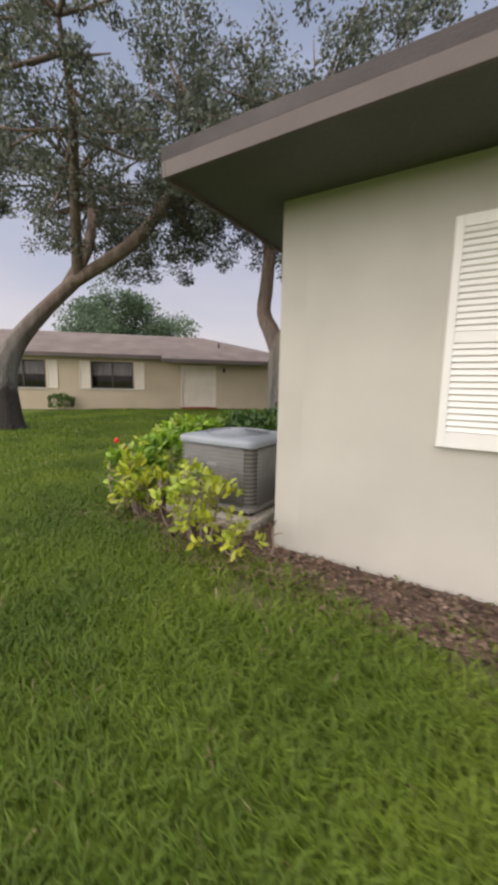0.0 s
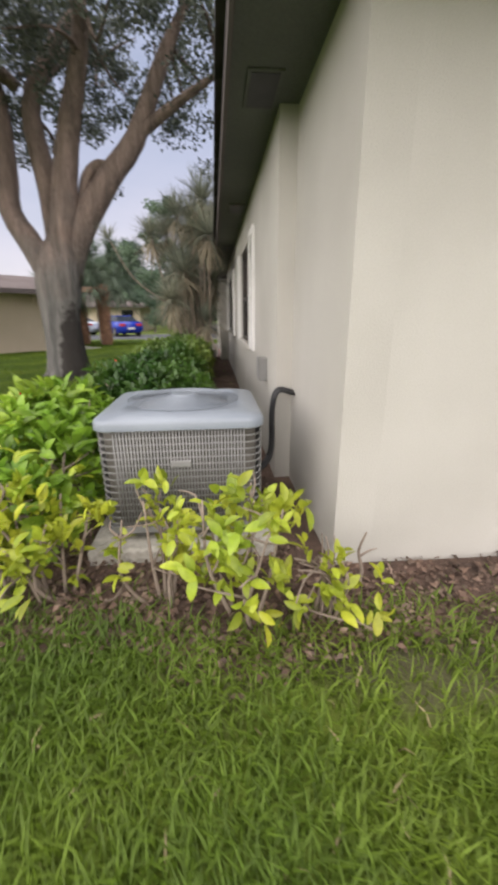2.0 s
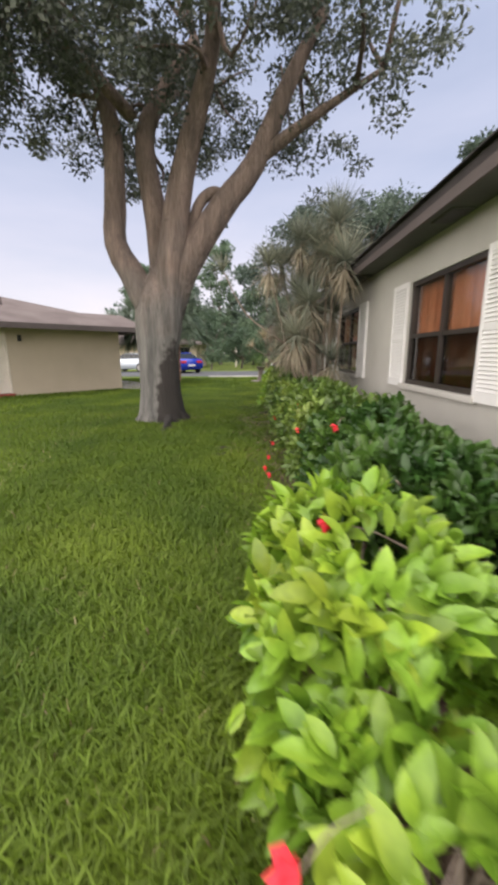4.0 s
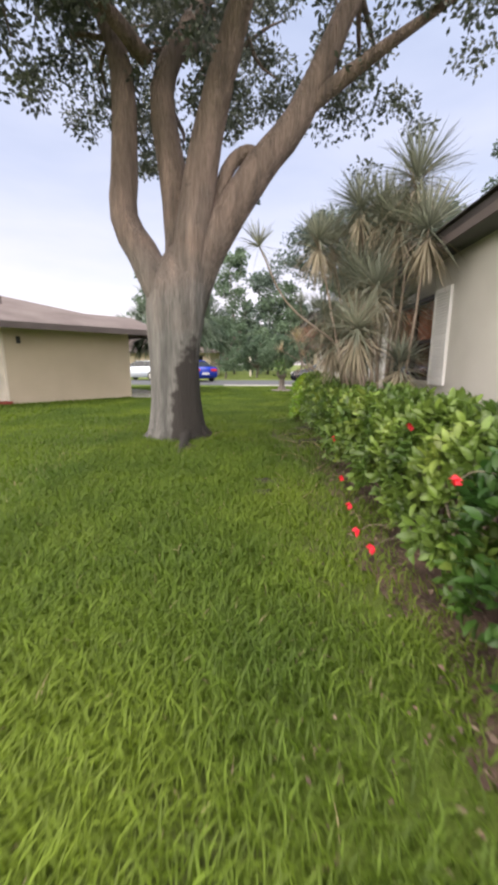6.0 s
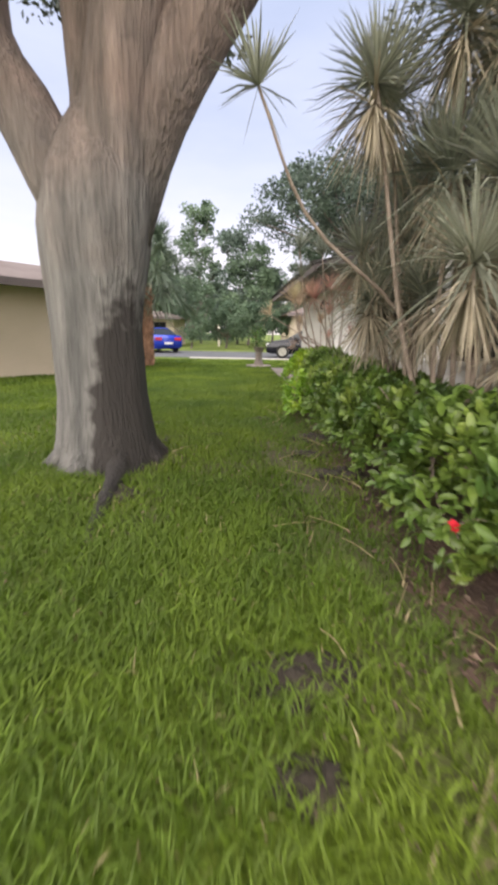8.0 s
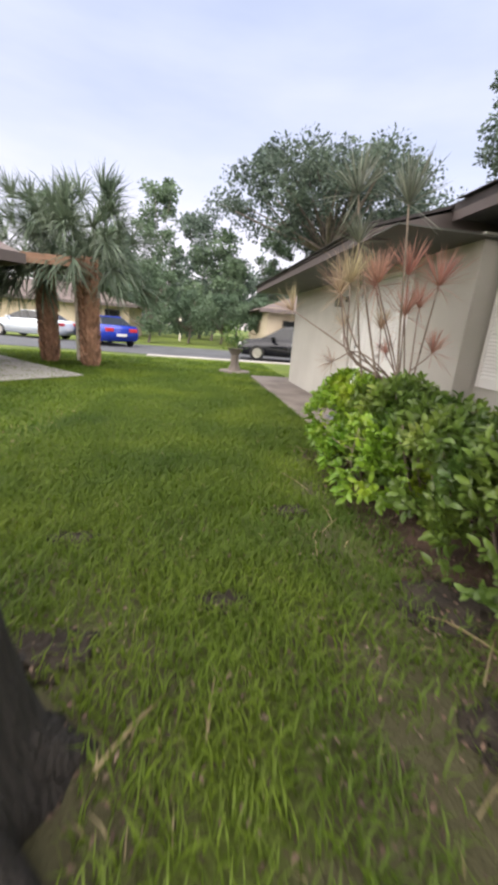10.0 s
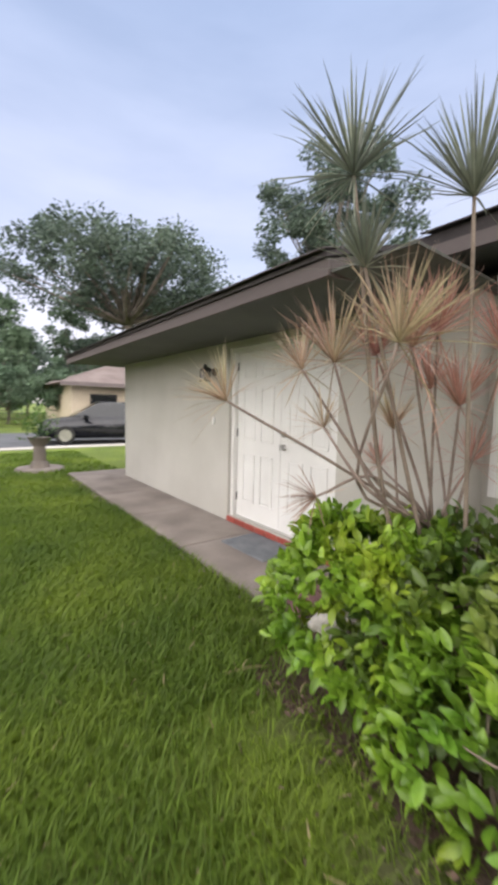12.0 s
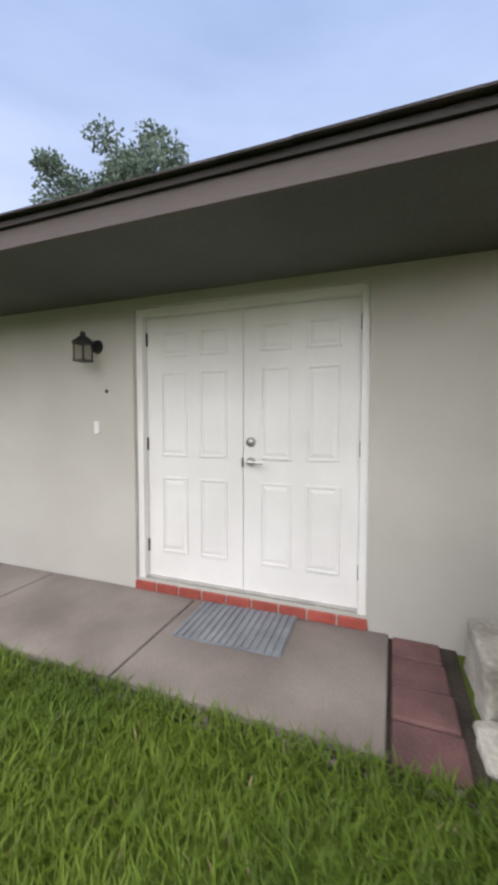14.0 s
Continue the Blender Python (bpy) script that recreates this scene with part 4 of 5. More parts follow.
def shrub(name, label, cx, cy, rx, ry, h, n, leaf, seed, stems=7, flowers=(), z_low=0.1, size=(0.06, 0.1), group="", sparse=False):
    """A leafy shrub: stems from the soil, leaves in small sprays near its outline, flowers at given places."""
    r = np.random.default_rng(seed)
    root = thing(name, label, "shrub", pose(cx, cy, 0), group)
    tips = []
    for i in range(stems):
        a = r.uniform(0, 2 * math.pi)
        k = math.sqrt(r.random())
        e = np.array([rx * 0.85 * k * math.cos(a), ry * 0.85 * k * math.sin(a), h * r.uniform(0.6, 0.95)])
        b = np.array([e[0] * 0.3, e[1] * 0.4, -0.02])
        mid = (b + e) / 2 + r.normal(size=3) * 0.04
        pts = curve_pts([b, mid, e], 8)
        pieces = []
        pieces.append(tube(pts, np.linspace(0.011, 0.004, 8), 6))
        tips += list(pts[3:])
        for j in range(3):
            s = pts[r.integers(3, 7)]
            q = s + np.array([r.normal() * 0.1, r.normal() * 0.1, r.uniform(0.0, 0.16)])
            pieces.append(tube(curve_pts([s, (s + q) / 2 + r.normal(size=3) * 0.015, q], 5), np.linspace(0.006, 0.003, 5), 5))
            tips.append(q)
        poly_part("stem", pieces, M["stem"], root)
    if sparse:
        base = np.array(tips)[r.integers(0, len(tips), n // 6)] + r.normal(size=(n // 6, 3)) * 0.045
    else:
        k = n // 6
        d = unit(r.normal(size=(k, 3)))
        d[:, 2] = np.abs(d[:, 2]) * 1.2 - 0.35
        rad = r.uniform(0.72, 1.0, (k, 1)) ** 0.6
        box_ = np.sign(d) * np.abs(d) ** 0.62
        base = box_ * rad * np.array([rx, ry, h * 0.55]) + np.array([0, 0, h * 0.47])
        lump = np.array([noise.noise(Vector((p[0] * 3 + cx, p[1] * 3 + cy, p[2] * 3 + seed))) for p in base])
        base += unit(base - np.array([0, 0, h * 0.4])) * (lump * 0.13)[:, None]
    base = base[base[:, 2] > z_low]
    c = np.repeat(base, 6, 0) + r.normal(size=(len(base) * 6, 3)) * 0.02
    out = np.repeat(unit(base - np.array([0, 0, h * 0.35])), 6, 0)
    d = out * 0.8 + r.normal(size=c.shape) * 0.75 + np.array([0, 0, 0.25])
    L = r.uniform(*size, len(c))
    npart("foliage", oval_leaves(c, d, L, L * 0.46, nrm=r.normal(size=c.shape) * 0.5 + out + np.array([0, 0, 0.8])), leaf, root, "", True)
    for p in flowers:
        p = np.array(p) - np.array([cx, cy, 0])
        ang = np.linspace(0, 2 * math.pi, 8)[:-1]
        npart("flower", leaves(np.repeat(p[None], 7, 0), np.stack([np.full(7, -0.5), 0.55 * np.cos(ang), 0.55 * np.sin(ang) - 0.5], 1), 0.05, 0.034), M["petal"], root, "red hibiscus flower")
        hang = unit(p * np.array([1, 1, 0.6])) * np.array([0.16, 0.16, 0])
        poly_part("flower_stalk", [tube(curve_pts([p - hang + [0, 0, 0.04], p - hang * 0.4 + [0, 0, 0.04], p], 6), [0.0018] * 6, 5)], M["stem"], root)
    return root


BLOOMS = ((-1.57, 4.6, 0.2), (-1.65, 3.92, 0.2), (-1.7, 3.48, 0.2), (-1.67, 3.27, 0.2), (-1.34, 3.73, 0.8), (-1.3, 2.2, 0.86), (-1.45, 2.9, 0.7), (-1.5, 5.4, 0.4))
hl = "dense green hedge shrub with glossy leaves"
k = 0
for y in np.arange(1.75, 10.6, 0.82):
    h = 0.92 if y < 6 else 0.8 + 0.04 * (y - 6)
    dark = y < 3.2
    here = [p for p in BLOOMS if abs(p[1] - y) <= 0.41]
    shrub("hedge_shrub", hl + (" and red flowers" if here else ""), -0.98, y, 0.5, 0.52, h, 3500, M["hedge_dark"] if dark else M["hedge_leaf"], 20 + k, 9, here, group="hedge along the wall")
    k += 1
shrub("hedge_shrub", "bright green hibiscus shrub with red buds beside the air conditioner", -1.48, 1.0, 0.4, 0.5, 0.78, 1350, M["bright_leaf"], 51, 9, ((-1.6, 0.88, 0.8), (-1.66, 1.15, 0.55), (-1.6, 1.3, 0.7)), group="hedge along the wall", size=(0.08, 0.14))
shrub("hedge_shrub", "bright yellow-green shrub beside the air conditioner", -1.42, 0.3, 0.33, 0.38, 0.68, 850, M["bright_leaf"], 52, 10, ((-1.78, 0.14, 0.66), (-1.62, 0.11, 0.6)), 0.2, (0.08, 0.13), "hedge along the wall")
shrub("hedge_shrub", "dense dark green shrub behind the air conditioner", -0.75, 1.55, 0.45, 0.35, 0.8, 2200, M["hedge_dark"], 53, 8, (), group="hedge along the wall")
for i, (x, y, w, h, n) in enumerate(((-0.28, -0.3, 0.27, 0.62, 300), (-0.64, -0.22, 0.22, 0.52, 150), (-1.14, -0.12, 0.28, 0.6, 300), (-1.44, -0.06, 0.22, 0.6, 250), (0.05, -0.36, 0.16, 0.33, 100))):
    shrub("yellow_shrub", "sparse leggy shrub with yellow-green leaves in the bed", x, y, w, w * 0.8, h, n, M["yellow_leaf"], 70 + i, 7, (), 0.1, (0.055, 0.095), "leggy yellow shrubs", True)

shrub("hedge_shrub", "bright green glossy hedge shrub at the end beside the walk", -1.12, 10.42, 0.44, 0.44, 0.92, 3600, M["bright_leaf"], 54, 9, (), 0.05, (0.065, 0.1), "hedge along the wall")
shrub("hedge_shrub", "bright green glossy hedge shrub spilling over the bed", -1.3, 9.6, 0.32, 0.5, 0.66, 1700, M["bright_leaf"], 55, 8, (), 0.05, (0.06, 0.1), "hedge along the wall")

# ---- dracaenas ----


def dracaena(label, base, heads, leaf, stem, dry=False, seed=0, n=70, length=0.45, width=0.02, group="dracaenas by the wall", via=(), thick=0.026, fan=1.0):
    r = np.random.default_rng(seed)
    root = thing("dracaena", label, "plant", pose(*base), group)
    B = np.array(base)
    for i, (x, y, z, s) in enumerate(heads):
        e = np.array((x, y, z)) - B
        b = np.array([e[0] * 0.05, e[1] * 0.05, -0.03])
        knee = np.array([e[0] * r.uniform(0.4, 0.75), e[1] * r.uniform(0.4, 0.75), e[2] * r.uniform(0.3, 0.45)])
        between = [np.array(v) - B + r.normal(size=3) * 0.04 for v in via] if x < -1.25 or len(via) == 1 else []
        pts = curve_pts([b, *(between or [knee]), e], 14)
        poly_part("stem", [tube(pts, np.linspace(thick, thick * 0.5, 14), 8, 0.15, seed + i)], stem, root)
        ax = pts[-1] - pts[-3]
        npart("leaf_head", rosette(e, int(n * s), length * s, width, unit(ax) + np.array([0, 0, 0.6]), fan, 0.3 * fan, seed * 31 + i), leaf, root)
        if dry:
            npart("dry_leaves", rosette(e - np.array([0, 0, 0.12]), int(n * 0.5), length * 0.85, width, (0, 0, -1), 1.1, 0.4, seed * 57 + i), M["drac_dry"], root, "dry hanging leaves under the head")
    return root


dracaena("tall grey-green dracaena with spiky heads beside the wall", (-0.55, 7.0, 0), [(-1.15, 6.2, 1.6, 1.0), (-1.0, 6.9, 2.3, 1.1), (-0.6, 6.6, 2.9, 1.1), (-0.35, 7.2, 2.0, 1.0), (-0.5, 6.5, 1.2, 0.8), (-0.85, 7.3, 1.5, 1.0), (-0.9, 6.4, 2.1, 1.0), (-0.5, 6.4, 3.3, 1.1), (-0.4, 6.2, 2.7, 1.1), (-1.02, 6.95, 3.2, 1.0), (-1.55, 7.0, 2.82, 0.85)], M["drac_leaf"], M["stem"], True, 1, 250, 0.6, 0.018)
dracaena("tall grey-green dracaena with spiky heads beside the wall", (-0.6, 7.6, 0), [(-1.3, 7.4, 2.9, 1.0), (-0.9, 7.7, 2.0, 1.1), (-1.2, 7.7, 1.5, 0.9), (-0.4, 7.6, 3.2, 1.1), (-0.75, 6.9, 3.1, 1.1), (-0.8, 7.7, 2.6, 1.1), (-0.7, 8.0, 1.4, 1.0), (-1.1, 7.8, 1.7, 1.0)], M["drac_leaf"], M["stem"], True, 2, 250, 0.6, 0.018)
dracaena("bushy grey-green dracaena leaning from the hedge", (-0.6, 7.95, 0), [(-1.3, 7.8, 1.95, 0.9), (-0.9, 8.0, 2.4, 1.0), (-1.0, 7.9, 1.4, 0.9), (-0.4, 8.3, 1.7, 0.9)], M["drac_leaf"], M["stem"], True, 3, 220, 0.55, 0.017)
dracaena("single dracaena head on a long leaning stem", (-0.75, 7.4, 0), [(-2.35, 6.9, 2.72, 0.85)], M["drac_leaf"], M["stem"], False, 4, 80, 0.5, via=((-1.0, 7.3, 1.2), (-1.9, 7.05, 2.05)), thick=0.02)
dracaena("tall dracaena with a spiky head above the eave", (-0.7, 10.05, 0), [(-1.46, 10.39, 2.46, 0.9), (-1.42, 10.34, 2.08, 0.7), (-1.18, 10.02, 2.32, 0.9)], M["drac_leaf"], M["stem"], False, 5, 130, 0.46, 0.013, thick=0.015, fan=0.6)
dracaena("reddish dracaena with thin branching stems above the hedge", (-0.85, 10.2, 0), [(-1.84, 10.76, 1.5, 0.7), (-1.36, 10.76, 1.68, 0.8), (-1.5, 10.42, 1.68, 0.9), (-1.55, 10.08, 1.72, 0.9), (-1.05, 10.4, 1.38, 0.6), (-1.43, 10.56, 1.04, 0.5), (-1.35, 10.6, 1.38, 0.55)], M["drac_red"], M["red_stem"], False, 6, 115, 0.43, 0.0085, via=((-0.85, 10.22, 0.75), (-1.3, 10.36, 1.12)), thick=0.012, fan=0.62)
dracaena("crimson and tan dracaena with thin branching stems", (-0.7, 10.3, 0), [(-1.15, 10.45, 1.75, 0.9), (-0.95, 10.25, 1.85, 0.95), (-0.7, 10.4, 1.6, 0.8), (-1.0, 10.1, 1.5, 0.8), (-0.85, 10.6, 1.15, 0.6), (-0.6, 10.2, 1.2, 0.7), (-1.25, 10.2, 1.75, 0.95), (-0.8, 10.0, 1.75, 0.9)], M["drac_crimson"], M["red_stem"], False, 7, 120, 0.4, 0.0085, via=((-0.8, 10.27, 0.8),), thick=0.012, fan=0.62)

# ---- trees ----


def clump_leaves(centers, radii, per, size, seed, flat=0.7, flatten=True):
    r = np.random.default_rng(seed)
    c = np.repeat(np.array(centers, float), per, 0)
    rad = np.repeat(np.array(radii, float), per)[:, None]
    off = unit(r.normal(size=c.shape)) * r.random((len(c), 1)) ** 0.45
    p = c + off * rad * np.array([1, 1, flat])
    d = off + r.normal(size=c.shape) * 0.8 + np.array([0, 0, -0.25])
    L = size * r.uniform(0.6, 1.3, len(p))
    return flat_leaves(p, d, L, L * 0.55)


def oak(label, base, trunk, limbs, crown, seed, per=420, size=0.11, group="", density=1.0, extra=40, runner=(), shift=(0, 0, 0)):
    """A broad tree: flared trunk, limbs through given points, twigs and leafy clumps; crown = (centre, radii, low)."""
    r = np.random.default_rng(seed)
    root = thing("tree", label, "tree", pose(*(a + b for a, b in zip(base, shift))), group)
    B = np.array(base)
    pts = curve_pts(np.array([p[:3] for p in trunk]) - B, 18)
    rad = np.interp(np.linspace(0, 1, 18), np.linspace(0, 1, len(trunk)), [p[3] for p in trunk])
    v, f = tube(pts, rad, 28)
    ang = np.arange(28) * 2 * math.pi / 28
    for i in range(18):
        lobes = 1 + 0.05 * np.sin(3 * ang + 1 + i * 0.1) + 0.035 * np.sin(7 * ang + 2) + (0.16 * np.sin(5 * ang + 0.6) if i < 2 else 0)
        v[i * 28:(i + 1) * 28] = pts[i] + (v[i * 28:(i + 1) * 28] - pts[i]) * lobes[:, None]
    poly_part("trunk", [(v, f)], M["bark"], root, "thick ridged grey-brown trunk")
    for i in range(8):
        a = 0.4 + i * 0.8
        R = trunk[1][3]
        d = np.array([math.cos(a), math.sin(a), 0])
        reach = R * (1.3 + 0.2 * math.sin(i * 2.3))
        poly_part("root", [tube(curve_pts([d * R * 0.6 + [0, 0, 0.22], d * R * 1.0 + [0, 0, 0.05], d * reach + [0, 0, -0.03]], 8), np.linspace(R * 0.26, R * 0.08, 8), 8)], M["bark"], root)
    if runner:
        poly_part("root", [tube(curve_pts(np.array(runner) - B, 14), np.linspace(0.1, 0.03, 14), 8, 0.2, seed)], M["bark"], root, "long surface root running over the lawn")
    ends = []
    for i, lb in enumerate(limbs):
        q = curve_pts(np.array([p[:3] for p in lb]) - B, 16)
        rr = np.interp(np.linspace(0, 1, 16), np.linspace(0, 1, len(lb)), [p[3] for p in lb])
        poly_part("limb", [tube(q, rr, 14, 0.05, seed + i)], M["bark"], root)
        ends += [q[k_] for k_ in (9, 11, 13, 15)]
    cc, cr, low = np.array(crown[0]) - B, np.array(crown[1]), crown[2]
    centers = []
    while len(centers) < extra:
        p = unit(r.normal(size=3)) * r.uniform(0.45, 1.0) * cr + cc
        if p[2] > low:
            centers.append(p)
    twigs = []
    E_ = np.array(ends)
    for p in centers:
        s = E_[np.argmin(np.linalg.norm(E_ - p, axis=1))]
        mid = (s + p) / 2 + r.normal(size=3) * 0.25
        twigs.append(tube(curve_pts([s, mid, p], 7), np.linspace(0.05, 0.012, 7), 6))
    poly_part("branchwork", twigs, M["bark"], root)["kind"] = "stuff"
    allc = np.array(centers + list(E_[2::4]) + list(E_[3::4]))
    allc = allc[allc[:, 2] > 4.5]
    sub = np.repeat(allc, 5, 0) + r.normal(size=(len(allc) * 5, 3)) * np.array([0.55, 0.55, 0.35])
    npart("crown", clump_leaves(sub, r.uniform(0.2, 0.46, len(sub)), int(per * density / 5), size, seed + 9), M["oak_leaf"], root, "dark small-leaved crown with gaps of sky")
    return root


T = (-3.67, 7.5)
oak("large live oak with several thick limbs standing on the lawn", (T[0], T[1], 0),
    [(T[0], T[1], -0.1, 0.56), (T[0], T[1], 0.12, 0.46), (T[0], T[1], 0.6, 0.385), (-3.68, 7.52, 1.3, 0.375), (-3.64, 7.55, 1.9, 0.45), (-3.58, 7.58, 2.35, 0.44), (-3.5, 7.6, 2.75, 0.3), (-3.45, 7.6, 3.0, 0.15)],
    [[(-3.8, 7.55, 2.1, 0.25), (-4.1, 7.6, 2.75, 0.25), (-4.42, 7.65, 3.35, 0.21), (-4.4, 7.75, 4.1, 0.2), (-4.42, 7.9, 5.4, 0.17), (-4.8, 8.0, 6.4, 0.12), (-5.6, 8.1, 7.0, 0.07)],
     [(-3.6, 7.65, 2.2, 0.28), (-3.6, 7.75, 3.0, 0.23), (-3.7, 7.9, 4.0, 0.22), (-3.85, 8.0, 5.2, 0.18), (-3.5, 8.2, 6.1, 0.14), (-2.9, 8.5, 7.1, 0.08)],
     [(-3.5, 7.5, 2.1, 0.3), (-3.35, 7.48, 3.0, 0.27), (-3.15, 7.45, 4.1, 0.23), (-2.86, 7.3, 5.0, 0.19), (-2.45, 7.0, 6.1, 0.13), (-2.4, 6.5, 7.2, 0.07)],
     [(-3.5, 7.6, 2.0, 0.3), (-3.2, 7.6, 2.75, 0.28), (-2.75, 7.6, 3.45, 0.25), (-2.3, 7.6, 4.05, 0.23), (-1.8, 7.65, 4.65, 0.2), (-1.15, 7.7, 6.0, 0.14), (-0.6, 7.8, 7.0, 0.07)],
     [(-1.75, 7.62, 4.7, 0.12), (-1.3, 7.6, 5.0, 0.11), (-0.7, 7.4, 5.3, 0.08), (0.3, 7.2, 5.8, 0.04)],
     [(-3.0, 7.6, 3.3, 0.1), (-2.85, 7.65, 3.95, 0.1), (-2.55, 7.65, 4.2, 0.1), (-2.25, 7.6, 4.05, 0.09)],
     [(-4.0, 7.9, 5.5, 0.12), (-5.0, 7.0, 6.3, 0.09), (-6.0, 6.2, 6.6, 0.05)],
     [(-3.6, 8.2, 5.8, 0.1), (-3.4, 9.2, 6.6, 0.08), (-3.0, 10.4, 7.2, 0.05)]],
    ((-3.1, 7.5, 7.1), (4.8, 3.9, 2.7), 4.3), 101, 660, 0.09, extra=88, runner=((-3.5, 7.2, 0.16), (-3.45, 6.9, 0.04), (-3.4, 6.4, 0.02), (-3.33, 5.75, -0.03)))
oak("leaning live oak on the lawn near the neighbouring house", (-8.75, 2.0, 0),
    [(-8.75, 2.0, -0.1, 0.55), (-8.75, 2.0, 0.15, 0.36), (-8.9, 2.05, 1.3, 0.29), (-8.85, 2.4, 2.2, 0.24), (-8.45, 3.0, 3.1, 0.19), (-7.95, 3.6, 3.9, 0.17)],
    [[(-8.0, 3.5, 3.8, 0.17), (-6.3, 4.2, 4.8, 0.16), (-5.4, 4.6, 6.0, 0.11), (-4.6, 4.6, 7.2, 0.06)],
     [(-8.2, 3.4, 3.6, 0.16), (-8.2, 4.2, 5.0, 0.15), (-8.6, 4.6, 6.4, 0.1), (-9.4, 4.8, 7.4, 0.05)],
     [(-7.9, 3.6, 3.9, 0.15), (-7.0, 3.0, 5.2, 0.12), (-5.8, 2.2, 6.5, 0.08), (-5.2, 1.6, 7.4, 0.04)]],
    ((-7.2, 3.9, 6.9), (4.8, 4.4, 2.6), 4.3), 202, 620, 0.095, extra=90, shift=(-0.12, 0.45, 0))


def far_tree(label, x, y, h, rad, low, seed, leaf="far_leaf", clumps=26, per=260, size=0.35, trunk=0.25, group="trees beyond the road", tight=1.0):
    r = np.random.default_rng(seed)
    root = thing("tree", label, "tree", pose(x, y, 0), group)
    pieces = [tube(curve_pts([(0, 0, -0.1), (0.1, 0, low * 0.6), (r.normal() * 0.3, 0, low + 0.3 * (h - low))], 8), np.linspace(trunk, trunk * 0.5, 8), 8)]
    cs = []
    clumps *= 2
    for i in range(clumps):
        a, z = r.uniform(0, 2 * math.pi), r.random()
        k = rad * math.sqrt(r.random()) * (0.45 + 0.6 * math.sin(math.pi * min(max(z, 0.12), 0.88)))
        c = np.array([k * math.cos(a), k * math.sin(a), low + z * (h - low)])
        cs.append(c)
        if i % 3 == 0:
            s = np.array([0, 0, low * 0.9])
            pieces.append(tube(curve_pts([s, (s + c) / 2 + r.normal(size=3) * 0.3, c], 6), np.linspace(trunk * 0.4, trunk * 0.08, 6), 5))
    poly_part("trunk", pieces, M["bark_far"], root)
    npart("crown", clump_leaves(cs, r.uniform(0.15, 0.32, clumps) * rad * tight, per, size * 0.8, seed + 3), M[leaf], root)
    return root


far_tree("broad tree with an open feathery crown behind the houses", 9.8, 45, 15.7, 10.2, 9.8, 301, "dark_far_leaf", 80, 210, 0.42, 0.5, tight=0.6)
far_tree("tall dark tree rising behind the house roof", 15.5, 25.5, 16.0, 4.6, 8.0, 302, "dark_far_leaf", 44, 330, 0.3, 0.35, tight=0.75)
far_tree("rounded green tree behind the neighbouring house", -37, 30, 10.8, 7.5, 4.0, 303, "far_leaf", 44, 330, 0.4, 0.4)
r3 = np.random.default_rng(5)
for i in range(20):
    x = -17 + i * 2.9 + r3.normal() * 0.8
    y = 50 + r3.uniform(-3, 9)
    hh = r3.uniform(7.5, 12.5) if i % 4 else r3.uniform(12, 15)
    far_tree("slender feathery tree in the belt beyond the road", x, y, hh, r3.uniform(2.2, 3.4), r3.uniform(0.8, 2.5), 400 + i, "far_leaf_hazed" if i % 2 else "far_leaf", 24, 150, 0.42, 0.16, tight=1.35)
for i in range(7):
    far_tree("small bushy tree beyond the road", -5.5 + i * 2.6, 34 + 2.5 * (i % 3), r3.uniform(3.2, 5.2), r3.uniform(1.5, 2.2), 1.0, 460 + i, "far_leaf", 16, 170, 0.26, 0.1)
# distant woods, with the haze over them carried by the leaf colour
wood_c = np.stack([np.linspace(-24, 90, 130), 68 + rng.uniform(-4, 4, 130), rng.uniform(1.5, 8.5, 130)], 1)
tagged(npart("far_woods", clump_leaves(wood_c, rng.uniform(2, 3.6, 130), 260, 0.7, 88), M["far_leaf_hazed"]), "dense belt of woods in the distance", "woods", kind="stuff")
wood_c = np.stack([-62 + rng.uniform(-4, 4, 90), np.linspace(-60, 70, 90), rng.uniform(1.0, 5, 90)], 1)
tagged(npart("far_woods_side", clump_leaves(wood_c, rng.uniform(2, 3.2, 90), 220, 0.7, 89), M["far_leaf"]), "belt of woods far behind the neighbouring house", "woods", kind="stuff")


